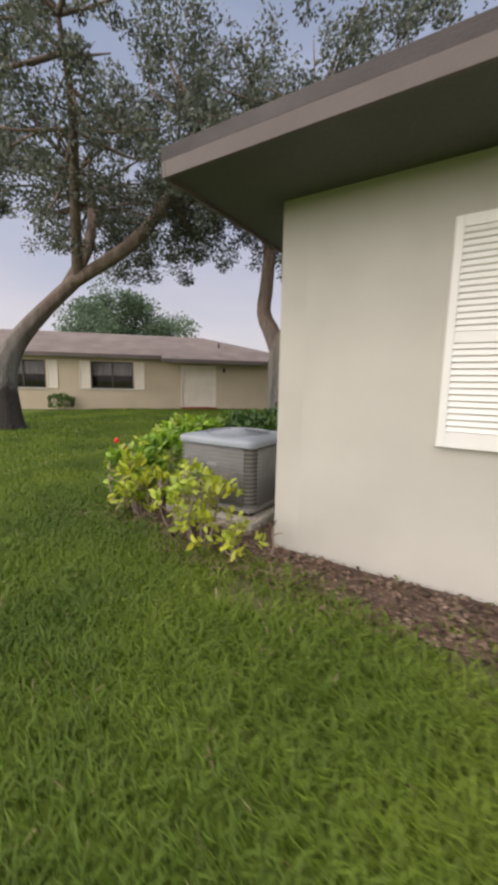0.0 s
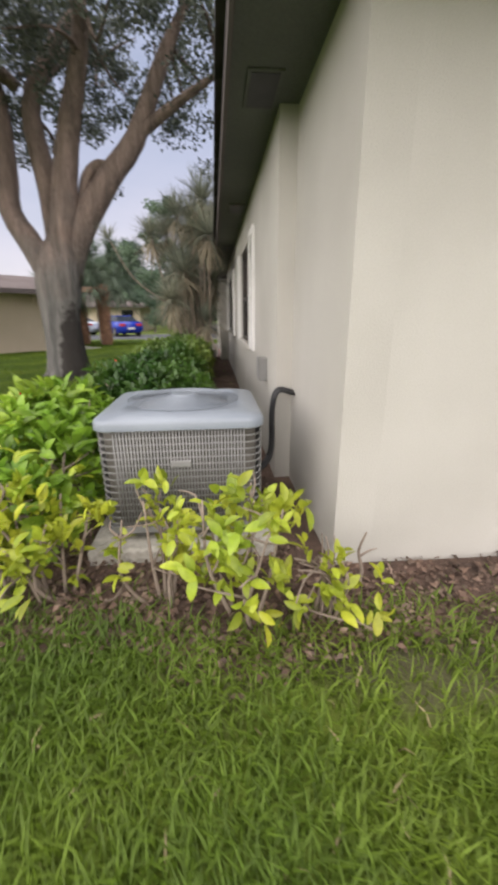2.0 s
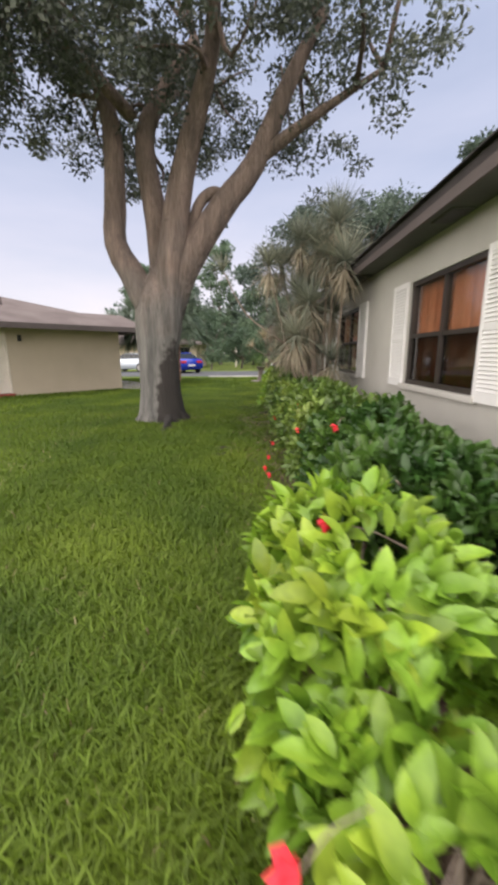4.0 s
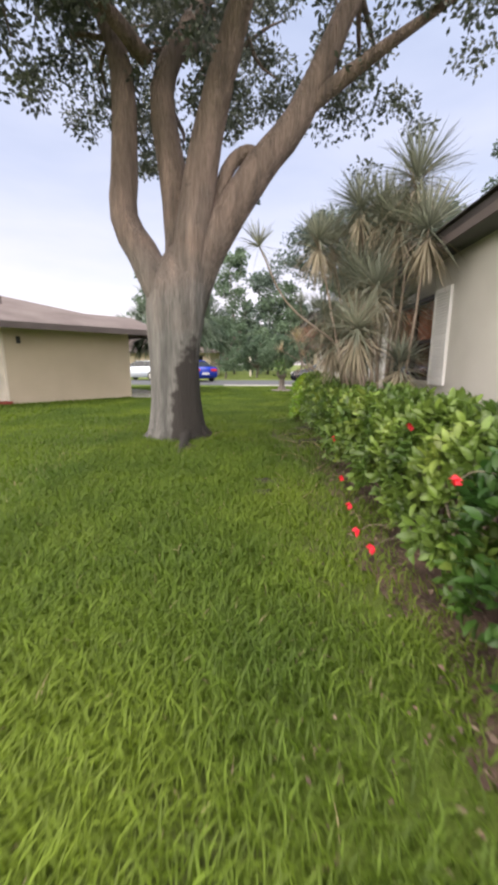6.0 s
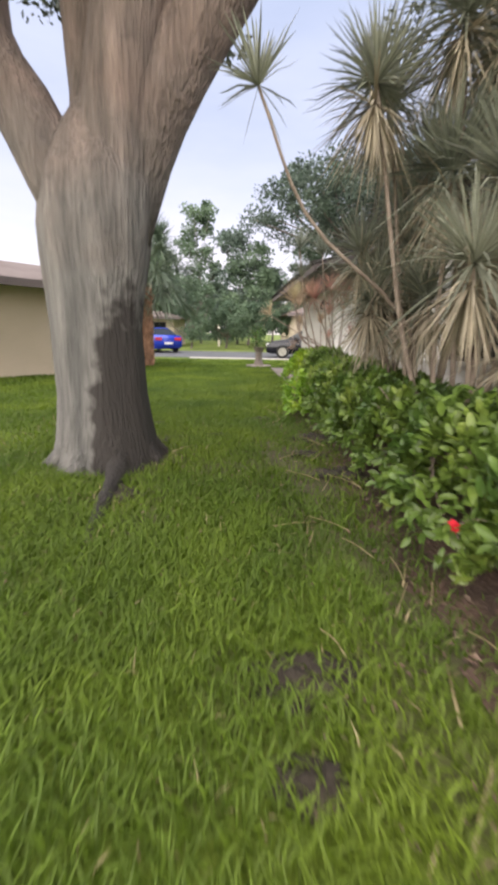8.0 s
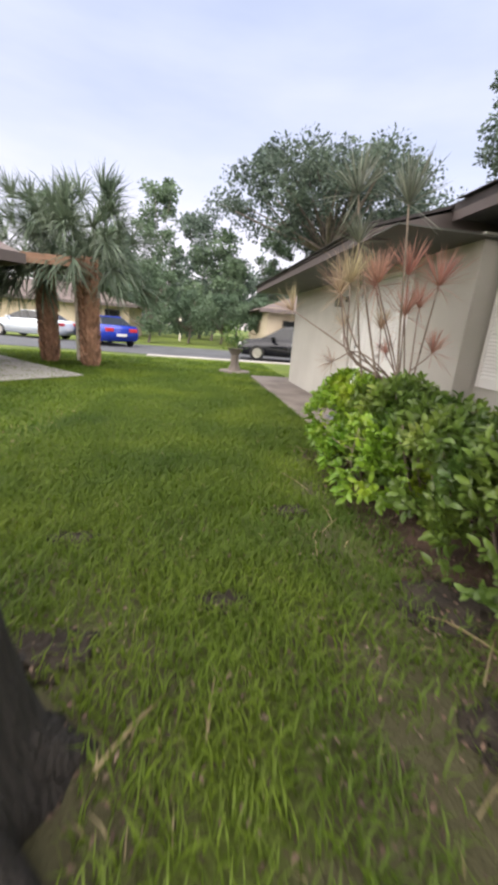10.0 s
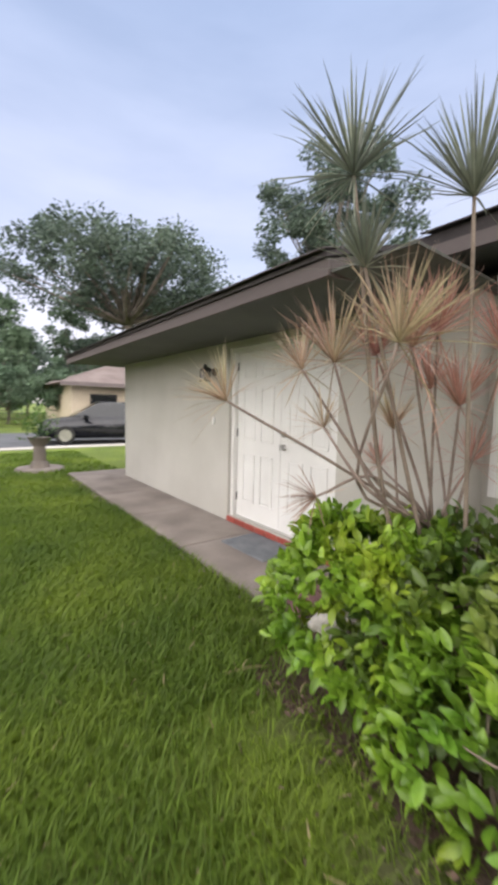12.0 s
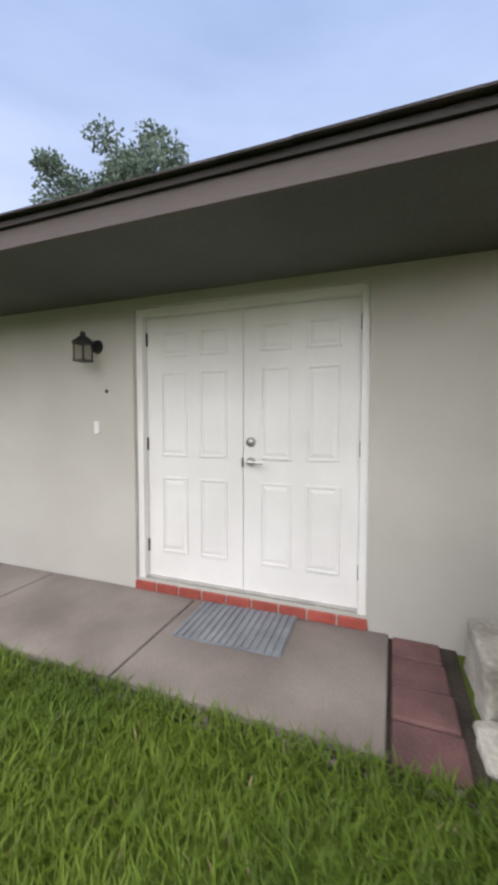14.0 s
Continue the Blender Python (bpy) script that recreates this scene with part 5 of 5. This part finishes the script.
def cabbage_palm(x, y, h, seed):
    r = np.random.default_rng(seed)
    root = thing("palm_tree", "cabbage palm with a criss-cross booted trunk", "palm tree", pose(x, y, 0), "cabbage palms")
    poly_part("trunk", [tube([(0, 0, -0.1), (0.02, 0, h * 0.5), (0, 0, h)], [0.23, 0.2, 0.19], 14)], M["palm_bark"], root)
    boots = []
    for i in range(int(h / 0.12)):
        for j in range(6):
            a = radians(60 * j + 30 * (i % 2)) + r.normal() * 0.08
            z = 0.06 + i * 0.12
            o = np.array([0.185 * math.cos(a), 0.185 * math.sin(a), z])
            d = np.array([0.55 * math.cos(a), 0.55 * math.sin(a), 1.0])
            t_ = np.array([-math.sin(a), math.cos(a), 0])
            boots.append(tube([o, o + d * 0.09 + t_ * 0.03 * (1 if j % 2 else -1), o + d * 0.17], [0.055, 0.04, 0.02], 5))
    poly_part("booted_bark", boots, M["palm_bark"], root, "rough old leaf bases on the trunk", False)["kind"] = "stuff"
    for i in range(46):
        a, e = r.uniform(0, 2 * math.pi), r.uniform(-0.5, 1.25)
        d = np.array([math.cos(a) * math.cos(e), math.sin(a) * math.cos(e), math.sin(e)])
        tip = np.array([0, 0, h]) + d * r.uniform(0.9, 1.6)
        frond = poly_part("petiole", [tube(curve_pts([(0, 0, h - 0.1), np.array([0, 0, h]) + d * 0.5 + [0, 0, 0.06], tip], 7), np.linspace(0.02, 0.008, 7), 5)], M["palm_leaf"], root)
        npart("fan", rosette(tip, 44, 0.95, 0.045, d, 0.55, 0.45, seed * 100 + i, 3), M["palm_leaf"], frond)
    return root


cabbage_palm(-6.75, 18.75, 2.65, 61)
cabbage_palm(-5.5, 18.1, 2.75, 62)

# ---- neighbouring house ----
NB = Matrix.Translation((-7.0, 15.0, 0)) @ Matrix.Rotation(radians(46), 4, "Z")


def nb(x, y=0.0, z=0.0):
    return NB @ Matrix.Translation((x, y, z))


nbh = thing("neighbour_house", "low tan stucco house with a brown shingle hip roof", "house", NB)
holes = ((-12.95, -11.2, 0.93, 2.1), (-9.37, -7.58, 0.93, 2.1), (-5.45, -3.81, 0.1, 2.06))
x = -18.0
stretches = []
for h0, h1, k0, k1 in holes:
    stretches += [(x, h0, 0, 0.2, -0.1, 2.3), (h0, h1, 0, 0.2, -0.1, k0), (h0, h1, 0, 0.2, k1, 2.3)]
    x = h1
stretches += [(x, 0, 0, 0.2, -0.1, 2.3), (-0.2, 0, 0.2, 8, -0.1, 2.3), (-18, -0.2, 7.8, 8, -0.1, 2.3), (-18, -17.8, 0.2, 7.8, -0.1, 2.3)]
for stretch_ in stretches:
    part("wall", bx(*stretch_), M["stucco_tan"], nbh)
bm = bmesh.new()
E4 = [(-18.6, -0.45, 2.42), (0.6, -0.45, 2.42), (0.6, 8.5, 2.42), (-18.6, 8.5, 2.42)]
v4 = [bm.verts.new(p) for p in E4]
ra, rb = bm.verts.new((-14.0, 4.0, 3.75)), bm.verts.new((-4.0, 4.0, 3.75))
for f in ((v4[0], v4[1], rb, ra), (v4[1], v4[2], rb), (v4[2], v4[3], ra, rb), (v4[3], v4[0], ra), (v4[3], v4[2], v4[1], v4[0])):
    bm.faces.new(f)
part("roof", bm, M["shingle_far"], nbh)
bm = bmesh.new()
f1 = [bm.verts.new(p) for p in ((-6.35, -1.1, 2.26), (0.65, -1.1, 2.26), (0.65, 0.9, 2.86), (-6.35, 0.9, 2.86))]
f2 = [bm.verts.new(p) for p in ((-6.35, -1.1, 2.2), (0.65, -1.1, 2.2), (0.65, 0.9, 2.2), (-6.35, 0.9, 2.2))]
bm.faces.new(f1)
bm.faces.new(f2[::-1])
for i in range(4):
    bm.faces.new((f1[i], f2[i], f2[(i + 1) % 4], f1[(i + 1) % 4]))
bmesh.ops.recalc_face_normals(bm, faces=bm.faces)
part("porch_roof", bm, M["shingle_far"], nbh)
part("fascia", bx(-6.37, 0.67, -1.13, -1.101, 2.1, 2.27), M["fascia"], nbh)
part("fascia", bx(-18.6, -6.38, -0.48, -0.451, 2.25, 2.42), M["fascia"], nbh)
part("fascia", bx(0.651, 0.68, -1.1, 8.5, 2.1, 2.27), M["fascia"], nbh)
part("roof_pipe", bx(-3.5, -3.4, 1.5, 1.6, 2.8, 3.25), M["fascia"], nbh)
part("step", bx(-5.5, -3.76, -0.06, 0.15, -0.05, 0.1), M["brick"], nbh)
for a, b, z0, z1, nn in [(-12.95, -11.2, 0.93, 2.1, 8), (-9.37, -7.58, 0.93, 2.1, 9)]:
    window(nb(a, 0, z0), b - a, z1 - z0, nn, M["curtain_grey"], "dark bronze framed window of the neighbouring house with grey curtains")
for xx in (-11.15, -9.83, -7.54, -13.4):
    louvre_shutter(nb(xx, -0.002, 0.9), 1.22, 0.44, "neighbour shutters", M["white_far"], False)
double_door(nb(-5.45, 0, 0.1), 1.64, 1.96, 7, M["white_far"], False)
lan = thing("wall_lantern", "small dark lantern on the neighbouring house", "wall lamp", nb(-3.45, 0, 1.75))
part("case", bx(-0.05, 0.05, -0.14, -0.04, 0, 0.2, bevel=0.01), M["black"], lan)
part("back_plate", bx(-0.04, 0.04, -0.04, 0, 0.04, 0.16, bevel=0.005), M["black"], lan)
shrub("shrub", "small round dark shrub against the neighbouring house", *(NB @ Vector((-10.5, -0.5, 0))).xy, 0.45, 0.45, 0.65, 1300, M["hedge_dark"], 91)

# ---- far porch, houses ----


def far_house(label, x0, x1, y0, y1, h, ridge, wins):
    root = thing("far_house", label, "house", pose((x0 + x1) / 2, (y0 + y1) / 2, 0), "houses beyond the road")
    a, b = (x1 - x0) / 2, (y1 - y0) / 2
    part("wall", bx(-a, a, -b, b, -0.1, h), M["stucco_tan"], root)
    bm = bmesh.new()
    v = [bm.verts.new(p) for p in ((-a - 0.7, -b - 0.9, h), (a + 0.7, -b - 0.9, h), (a + 0.7, b + 0.7, h), (-a - 0.7, b + 0.7, h))]
    k0, k1 = bm.verts.new((-a + b, 0, ridge)), bm.verts.new((a - b, 0, ridge))
    for f in ((v[0], v[1], k1, k0), (v[1], v[2], k1), (v[2], v[3], k0, k1), (v[3], v[0], k0), (v[3], v[2], v[1], v[0])):
        bm.faces.new(f)
    part("roof", bm, M["shingle_far"], root)
    part("fascia", bx(-a - 0.7, a + 0.7, -b - 0.93, -b - 0.901, h - 0.15, h + 0.05), M["fascia"], root)
    for wx, ww, z0, z1 in wins:
        w_ = part("window", bx(wx, wx + ww, -b - 0.05, -b, z0, z1), M["bronze"], root)
        part("pane", bx(wx + 0.06, wx + ww - 0.06, -b - 0.056, -b - 0.051, z0 + 0.06, z1 - 0.06), m_dark, w_)
    return root


far_house("tan house with a brown roof across the road", -24, -7.3, 38, 46, 2.35, 3.9, ((-3.0, 1.6, 0.9, 2.0), (6.6, 1.1, 0.2, 2.0)))
far_house("pale house half hidden behind the dark car", 1.8, 12, 30.5, 38, 2.5, 4.2, ((-4.2, 1.4, 0.9, 2.0), (-1.5, 1.4, 0.9, 2.0)))
porch = thing("porch_canopy", "brown edged flat porch canopy on posts beside the palms", "canopy", pose(0, 0, 0))
part("roof", bx(-11.5, -5.45, 16.6, 19.6, 2.42, 2.52, bevel=0.01, m=pose(0, 0, 0)), M["fascia"], porch)
part("edge_board", bx(-11.5, -5.42, 16.56, 16.595, 2.33, 2.54), M["warm_wood"], porch)
part("edge_board", bx(-5.445, -5.41, 16.6, 19.6, 2.33, 2.54), M["warm_wood"], porch)
for x, y in ((-6.1, 19.3), (-10.9, 17.2)):
    part("post", bx(x - 0.06, x + 0.06, y - 0.06, y + 0.06, -0.05, 2.42), M["white_far"], porch)
sign = thing("utility_post", "thin white post standing beyond the road", "post", pose(-3.6, 41, 0))
part("shaft", bx(-0.09, 0.09, -0.09, 0.09, -0.1, 2.0, bevel=0.02), M["white_far"], sign)

# ---- cars ----


def car(label, m, paint, suv=0.0):
    """A parked car along local x, nose at +x."""
    root = thing("car", label, "car", m, "parked cars")
    L, W, hh = 4.5, 1.8, 1.42 + suv
    side_p = [(-2.22, 0.35), (-2.25, 0.75), (-2.15, 0.98 + suv * 0.3), (-1.6, 1.02 + suv * 0.3), (0.75, 0.98 + suv * 0.3), (1.9, 0.82 + suv * 0.2), (2.2, 0.62), (2.2, 0.3), (1.9, 0.22), (-1.9, 0.22)]
    cab = [(-2.0 if suv else -1.75, 1.0), (-1.5 if suv else -1.05, hh - 0.05), (-0.3, hh), (0.25, hh - 0.04), (1.15, 0.97)]

    def loft(pts, w0, w1, zt):
        bm = bmesh.new()
        rows = []
        for s in (-1, 1):
            for f in (1.0, 0.93):
                rows.append([bm.verts.new((x * (1 if f == 1 else 0.985), s * (w0 + (w1 - w0) * max(0, (z - 0.95)) / max(zt - 0.95, 0.01)) * (f if f < 1 else 0.985) * (1.03 if f < 1 else 1), z)) for x, z in pts])
        n = len(pts)
        a, b = rows[0], rows[2]
        for i in range(n):
            j = (i + 1) % n
            bm.faces.new((a[i], a[j], b[j], b[i]))
        bm.faces.new(a[::-1])
        bm.faces.new(b)
        for v in rows[1] + rows[3]:
            bm.verts.remove(v)
        bmesh.ops.recalc_face_normals(bm, faces=bm.faces)
        bmesh.ops.bevel(bm, geom=bm.edges[:], offset=0.05, segments=3, affect="EDGES", clamp_overlap=True)
        return bm

    part("body", loft(side_p, W / 2, W / 2, 9), paint, root, "", True)
    part("cabin", loft(cab, W / 2 - 0.06, W / 2 - 0.28, hh), m_dark, root, "dark tinted windows", False)
    part("roof", bx(-1.35 if suv else -0.95, 0.2, -0.56, 0.56, hh - 0.05, hh + 0.012, bevel=0.02), paint, root)
    for x in (-1.38, 1.36):
        for s in (-1, 1):
            bm = bmesh.new()
            bmesh.ops.create_cone(bm, cap_ends=True, segments=28, radius1=0.33, radius2=0.33, depth=0.22, matrix=pose(x, s * 0.81, 0.33, 90))
            bmesh.ops.bevel(bm, geom=[e for e in bm.edges if len(e.link_faces) == 2 and e.calc_face_angle(0) > 1], offset=0.03, segments=2, affect="EDGES")
            tyre = part("wheel", bm, M["tyre"], root)
            bm = bmesh.new()
            bmesh.ops.create_cone(bm, cap_ends=True, segments=20, radius1=0.21, radius2=0.21, depth=0.03, matrix=pose(x, s * 0.915, 0.33, 90))
            part("rim", bm, M["steel"], tyre)
    for s in (-1, 1):
        part("tail_light", bx(-2.27, -2.18, s * 0.6 - 0.2, s * 0.6 + 0.2, 0.72, 0.88, bevel=0.01), M["lamp_red"], root)
        part("headlight", bx(2.02, 2.2, s * 0.6 - 0.2, s * 0.6 + 0.2, 0.6, 0.72, bevel=0.01), M["lamp_clear"], root)
        part("mirror", bx(0.6, 0.78, s * 0.98 - 0.1, s * 0.98 + 0.1, 0.95, 1.08, bevel=0.03), paint, root)
    part("number_plate", bx(-2.29, -2.25, -0.25, 0.25, 0.5, 0.62), M["lamp_clear"], root)
    return root


car("bright blue sedan parked across the road", pose(-7.3, 29.0, 0.01, 0, 0, 122), M["car_blue"])
car("pale blue-white sedan parked across the road", pose(-11.4, 30.6, 0.01, 0, 0, 160), M["car_white"])
car("black car parked beyond the end of the walk", pose(1.6, 24.6, 0.012, 0, 0, 172), M["car_black"], 0.12)

# ---- litter, bare soil, sticks ----
r5 = np.random.default_rng(77)
c = np.stack([r5.uniform(-1.7, 2.8, 9000), r5.uniform(-0.75, 10.8, 9000), np.full(9000, 0.022)], 1)
c = np.vstack([c, np.stack([r5.uniform(-1.7, 2.8, 6000), r5.uniform(-0.75, 0.3, 6000), np.full(6000, 0.022)], 1)])
keep = np.array([in_bed(p[0], p[1]) > -0.12 * r5.random() and not (p[0] > 0.05 and p[1] > 0) for p in c])
c = c[keep]
c[:, 2] += r5.uniform(0, 0.014, len(c))
d = r5.normal(size=c.shape) * np.array([1, 1, 0.25])
L = r5.uniform(0.02, 0.055, len(c))
tagged(npart("leaf_litter", leaves(c, d, L, L * 0.55, nrm=np.array([0, 0, 1.0]) + r5.normal(size=c.shape) * 0.35), M["litter"]), "dead brown leaves strewn over the planting bed", "leaf litter", kind="stuff")
c = np.vstack([np.stack([T[0] + 0.5 + r5.normal(size=2200) * 1.0, T[1] + r5.normal(size=2200) * 0.9, np.full(2200, 0.03)], 1), np.stack([r5.uniform(-2.3, -1.4, 900), r5.uniform(2, 10.5, 900), np.full(900, 0.03)], 1)])
d = r5.normal(size=c.shape) * np.array([1, 1, 0.2])
L = r5.uniform(0.014, 0.036, len(c))
tagged(npart("fallen_leaves", leaves(c, d, L, L * 0.5, nrm=np.array([0, 0, 1.0]) + r5.normal(size=c.shape) * 0.3), M["litter"]), "dry fallen leaves under the oak and along the hedge", "fallen leaves", kind="stuff")
for i, (x, y, a, L, rr) in enumerate(((-1.6, 10.85, -20, 0.26, 0.008), (-2.05, 8.78, 75, 0.17, 0.006), (-2.0, 8.95, 60, 0.13, 0.005), (-3.0, 7.75, 50, 0.3, 0.009), (-2.75, 7.8, 80, 0.24, 0.007), (-1.55, 8.0, 120, 0.28, 0.007), (-1.75, 4.9, 70, 0.25, 0.006), (-1.6, 5.6, 60, 0.3, 0.005), (-2.1, 6.1, 10, 0.3, 0.006))):
    ca, sa = math.cos(radians(a)), math.sin(radians(a))
    s = poly_part("stick", [tube([(-L / 2 * ca, -L / 2 * sa, 0.05), (0, 0.01, 0.056), (L / 2 * ca, L / 2 * sa, 0.05)], [rr, rr, rr * 0.6], 6)], M["dry_blade"])
    s.location = (x, y, -0.02)
    tagged(s, "dry pale fallen twig lying in the grass", "twig", "fallen twigs")
MOUNDS = ((-2.24, 4.99, 0.2, 0.13), (-2.29, 4.65, 0.13, 0.09), (-1.54, 7.05, 0.26, 0.2), (-1.5, 8.25, 0.3, 0.22), (-3.35, 6.6, 0.2, 0.14), (-1.72, 7.6, 0.22, 0.15), (-3.4, 8.1, 0.2, 0.14), (-3.5, 8.93, 0.18, 0.1), (-2.65, 8.35, 0.15, 0.09), (-2.1, 9.3, 0.17, 0.1))
for i, (x, y, rx, ry) in enumerate(MOUNDS):
    bm = bmesh.new()
    bmesh.ops.create_icosphere(bm, subdivisions=4, radius=1)
    for v in bm.verts:
        k = 0.85 + 0.55 * noise.noise(v.co * 2.2 + Vector((i * 3.1, 0, 0)))
        lump = 0.6 + 1.1 * abs(noise.noise(v.co * 6.5 + Vector((0, i * 2.7, 0)))) + 0.6 * noise.noise(v.co * 13)
        v.co = Vector((v.co.x * rx * k, v.co.y * ry * k, v.co.z * 0.034 * k * lump))
    s = part("soil_mound", bm, M["soil"], smooth=True)
    s.location = (x, y, 0.012)
    tagged(s, "small dark patch of bare disturbed soil in the grass", "soil", "bare soil patches")

for i in range(22):
    x, y, a, L = r5.uniform(-2.15, -1.5), r5.uniform(3.2, 9.8), r5.uniform(20, 160), r5.uniform(0.12, 0.34)
    ca, sa = math.cos(radians(a)) * L / 2, math.sin(radians(a)) * L / 2
    s = poly_part("straw", [tube(curve_pts([(-ca, -sa, 0.0), (0.01, 0.015, 0.02), (ca, sa, 0.035)], 6), np.linspace(0.0035, 0.002, 6), 5)], M["dry_blade"])
    s.location = (x, y, 0.035)
    tagged(s, "thin pale straw stalk lying on the worn turf", "straw", "straw stalks")

tw = poly_part("dead_twig", [tube(curve_pts([(0, 0, -0.02), (0.02, 0.01, 0.1), (0.0, 0.02, 0.2), (0.03, 0.02, 0.3)], 10), np.linspace(0.012, 0.005, 10), 6), tube(curve_pts([(0.005, 0.02, 0.17), (0.05, 0.02, 0.2), (0.09, 0.02, 0.21)], 6), np.linspace(0.007, 0.003, 6), 5)], M["stem"])
tw.location = (0.27, -0.18, 0)
tagged(tw, "bare grey dead twig standing by the wall corner", "twig")
r8 = np.random.default_rng(31)
pebbles = []
for i in range(170):
    y = r8.uniform(11.0, 17.6)
    s_ = r8.uniform(0.01, 0.032)
    p = np.array([-1.105 - r8.random() * 0.06, y, 0.005])
    pebbles.append(tube(p + np.array([(0, -s_, 0), (r8.normal() * 0.01, 0, 0.006), (0, s_, 0)]), [s_ * 0.35, s_ * r8.uniform(0.6, 0.95), s_ * 0.3], 6, 0.5, i))
tagged(poly_part("edge_rubble", pebbles, M["concrete"], smooth=False), "crumbled stones and soil along the walk's edge", "rubble", kind="stuff")
tagged(part("edge_soil", bx(-1.17, -1.08, 11.0, 17.7, -0.05, 0.012, bevel=0.01), M["soil"]), "strip of dark soil beside the walk", "soil", kind="stuff")

# ---- grass blades along the way ----


def blades(c, length, width, seed):
    r = np.random.default_rng(seed)
    n = len(c)
    a = r.uniform(0, 2 * math.pi, n)
    lean = r.uniform(0.1, 0.75, n)
    d = np.stack([np.cos(a) * lean, np.sin(a) * lean, np.ones(n)], 1)
    d = unit(d)
    s = np.stack([-np.sin(a + r.normal(size=n) * 0.6), np.cos(a), np.zeros(n)], 1)
    L = (length * r.uniform(0.55, 1.35, n))[:, None]
    w = (width * r.uniform(0.7, 1.3, n))[:, None]
    bend = np.stack([np.cos(a), np.sin(a), np.full(n, -0.5)], 1) * L * 0.35
    mid = c + d * L * 0.55
    tip = c + d * L + bend
    V = np.stack([c - s * w / 2, c + s * w / 2, mid + s * w / 2, mid - s * w / 2, tip], 1).reshape(-1, 3)
    b = (np.arange(n) * 5)[:, None, None]
    F = (np.array([[0, 1, 2], [0, 2, 3], [3, 2, 4]])[None] + b).reshape(-1, 3)
    return V, F


LINE = np.array(((1.6, -2.6), (0.4, -2.2), (-0.8, -1.4), (-1.9, -0.2), (-2.35, 2.0), (-2.6, 4.5), (-2.85, 7.0), (-2.8, 9.2), (-2.6, 11.4), (-2.4, 13.5)))


def scatter(n, x0, x1, y0, y1, near, far, seed):
    """Places on the turf whose distance from the walked line lies between near and far."""
    r = np.random.default_rng(seed)
    p = np.stack([r.uniform(x0, x1, n), r.uniform(y0, y1, n)], 1)
    dist = np.full(n, 1e9)
    for a, b in zip(LINE, LINE[1:]):
        t = np.clip(((p - a) @ (b - a)) / ((b - a) @ (b - a)), 0, 1)
        dist = np.minimum(dist, np.linalg.norm(p - a - t[:, None] * (b - a), axis=1))
    p = p[(dist >= near) & (dist < far)]
    ok = ~((p[:, 0] > -1.1) & (p[:, 1] > 11.0) & (p[:, 1] < 17.8)) & ~((p[:, 0] > 0.0) & (p[:, 1] > -0.03)) & ~((p[:, 0] > -1.1) & (p[:, 1] > 10.6) & (p[:, 1] < 17.8))
    ok &= np.hypot(p[:, 0] - T[0], p[:, 1] - T[1]) > 0.55
    for mx_, my_, rx_, ry_ in MOUNDS:
        ok &= np.hypot((p[:, 0] - mx_) / rx_, (p[:, 1] - my_) / ry_) > r.uniform(0.15, 0.95, len(p))
    p = p[ok]
    worn = np.array([in_bed(x, y) * 3 + 0.15 if -1.9 < x < 5 and -0.8 < y < 10.9 else -1 for x, y in p])
    patch = np.array([noise.noise(Vector((x * 1.7, y * 1.7, 3))) + 0.5 * noise.noise(Vector((x * 5, y * 5, 8))) for x, y in p])
    shade = 0.5 * np.exp(-(((p[:, 0] + 3.1) / 1.5) ** 2 + ((p[:, 1] - 7.4) / 1.6) ** 2)) + 0.6 * np.exp(-(((p[:, 0] + 1.75) / 0.4) ** 2)) * ((p[:, 1] > 2) & (p[:, 1] < 10.8)) + 0.4 * np.exp(-((p[:, 1] + 0.65) / 0.2) ** 2) * (p[:, 0] > -0.4)
    keep = (r.random(len(p)) > np.clip(worn, 0, 0.985)) & (r.random(len(p)) > np.clip(shade + patch * 0.5 * (shade > 0.1), 0, 0.9))
    p = p[keep]
    return np.stack([p[:, 0], p[:, 1], np.zeros(len(p))], 1)


g1 = scatter(1150000, -5.5, 4.2, -5.0, 15.5, 0.0, 1.8, 1)
tagged(npart("grass", blades(g1, 0.09, 0.0062, 2), M["blade"]), "coarse green grass blades of the lawn", "grass", kind="stuff")
g2 = scatter(520000, -8.5, 6, -6, 18.6, 1.8, 4.5, 3)
tagged(npart("grass_farther", blades(g2, 0.07, 0.009, 4), M["blade"]), "coarse green grass of the lawn farther off", "grass", kind="stuff")
g4 = scatter(330000, -16, 6, -8, 22, 4.5, 10.5, 7)
tagged(npart("grass_distant", blades(g4, 0.07, 0.02, 8), M["blade"]), "coarse green grass of the lawn in the distance", "grass", kind="stuff")
g3 = scatter(9000, -5, 4, -4, 13, 0.0, 2.2, 5)
tagged(npart("dry_grass", blades(g3, 0.07, 0.007, 6), M["dry_blade"]), "dry straw blades among the grass", "grass", kind="stuff")
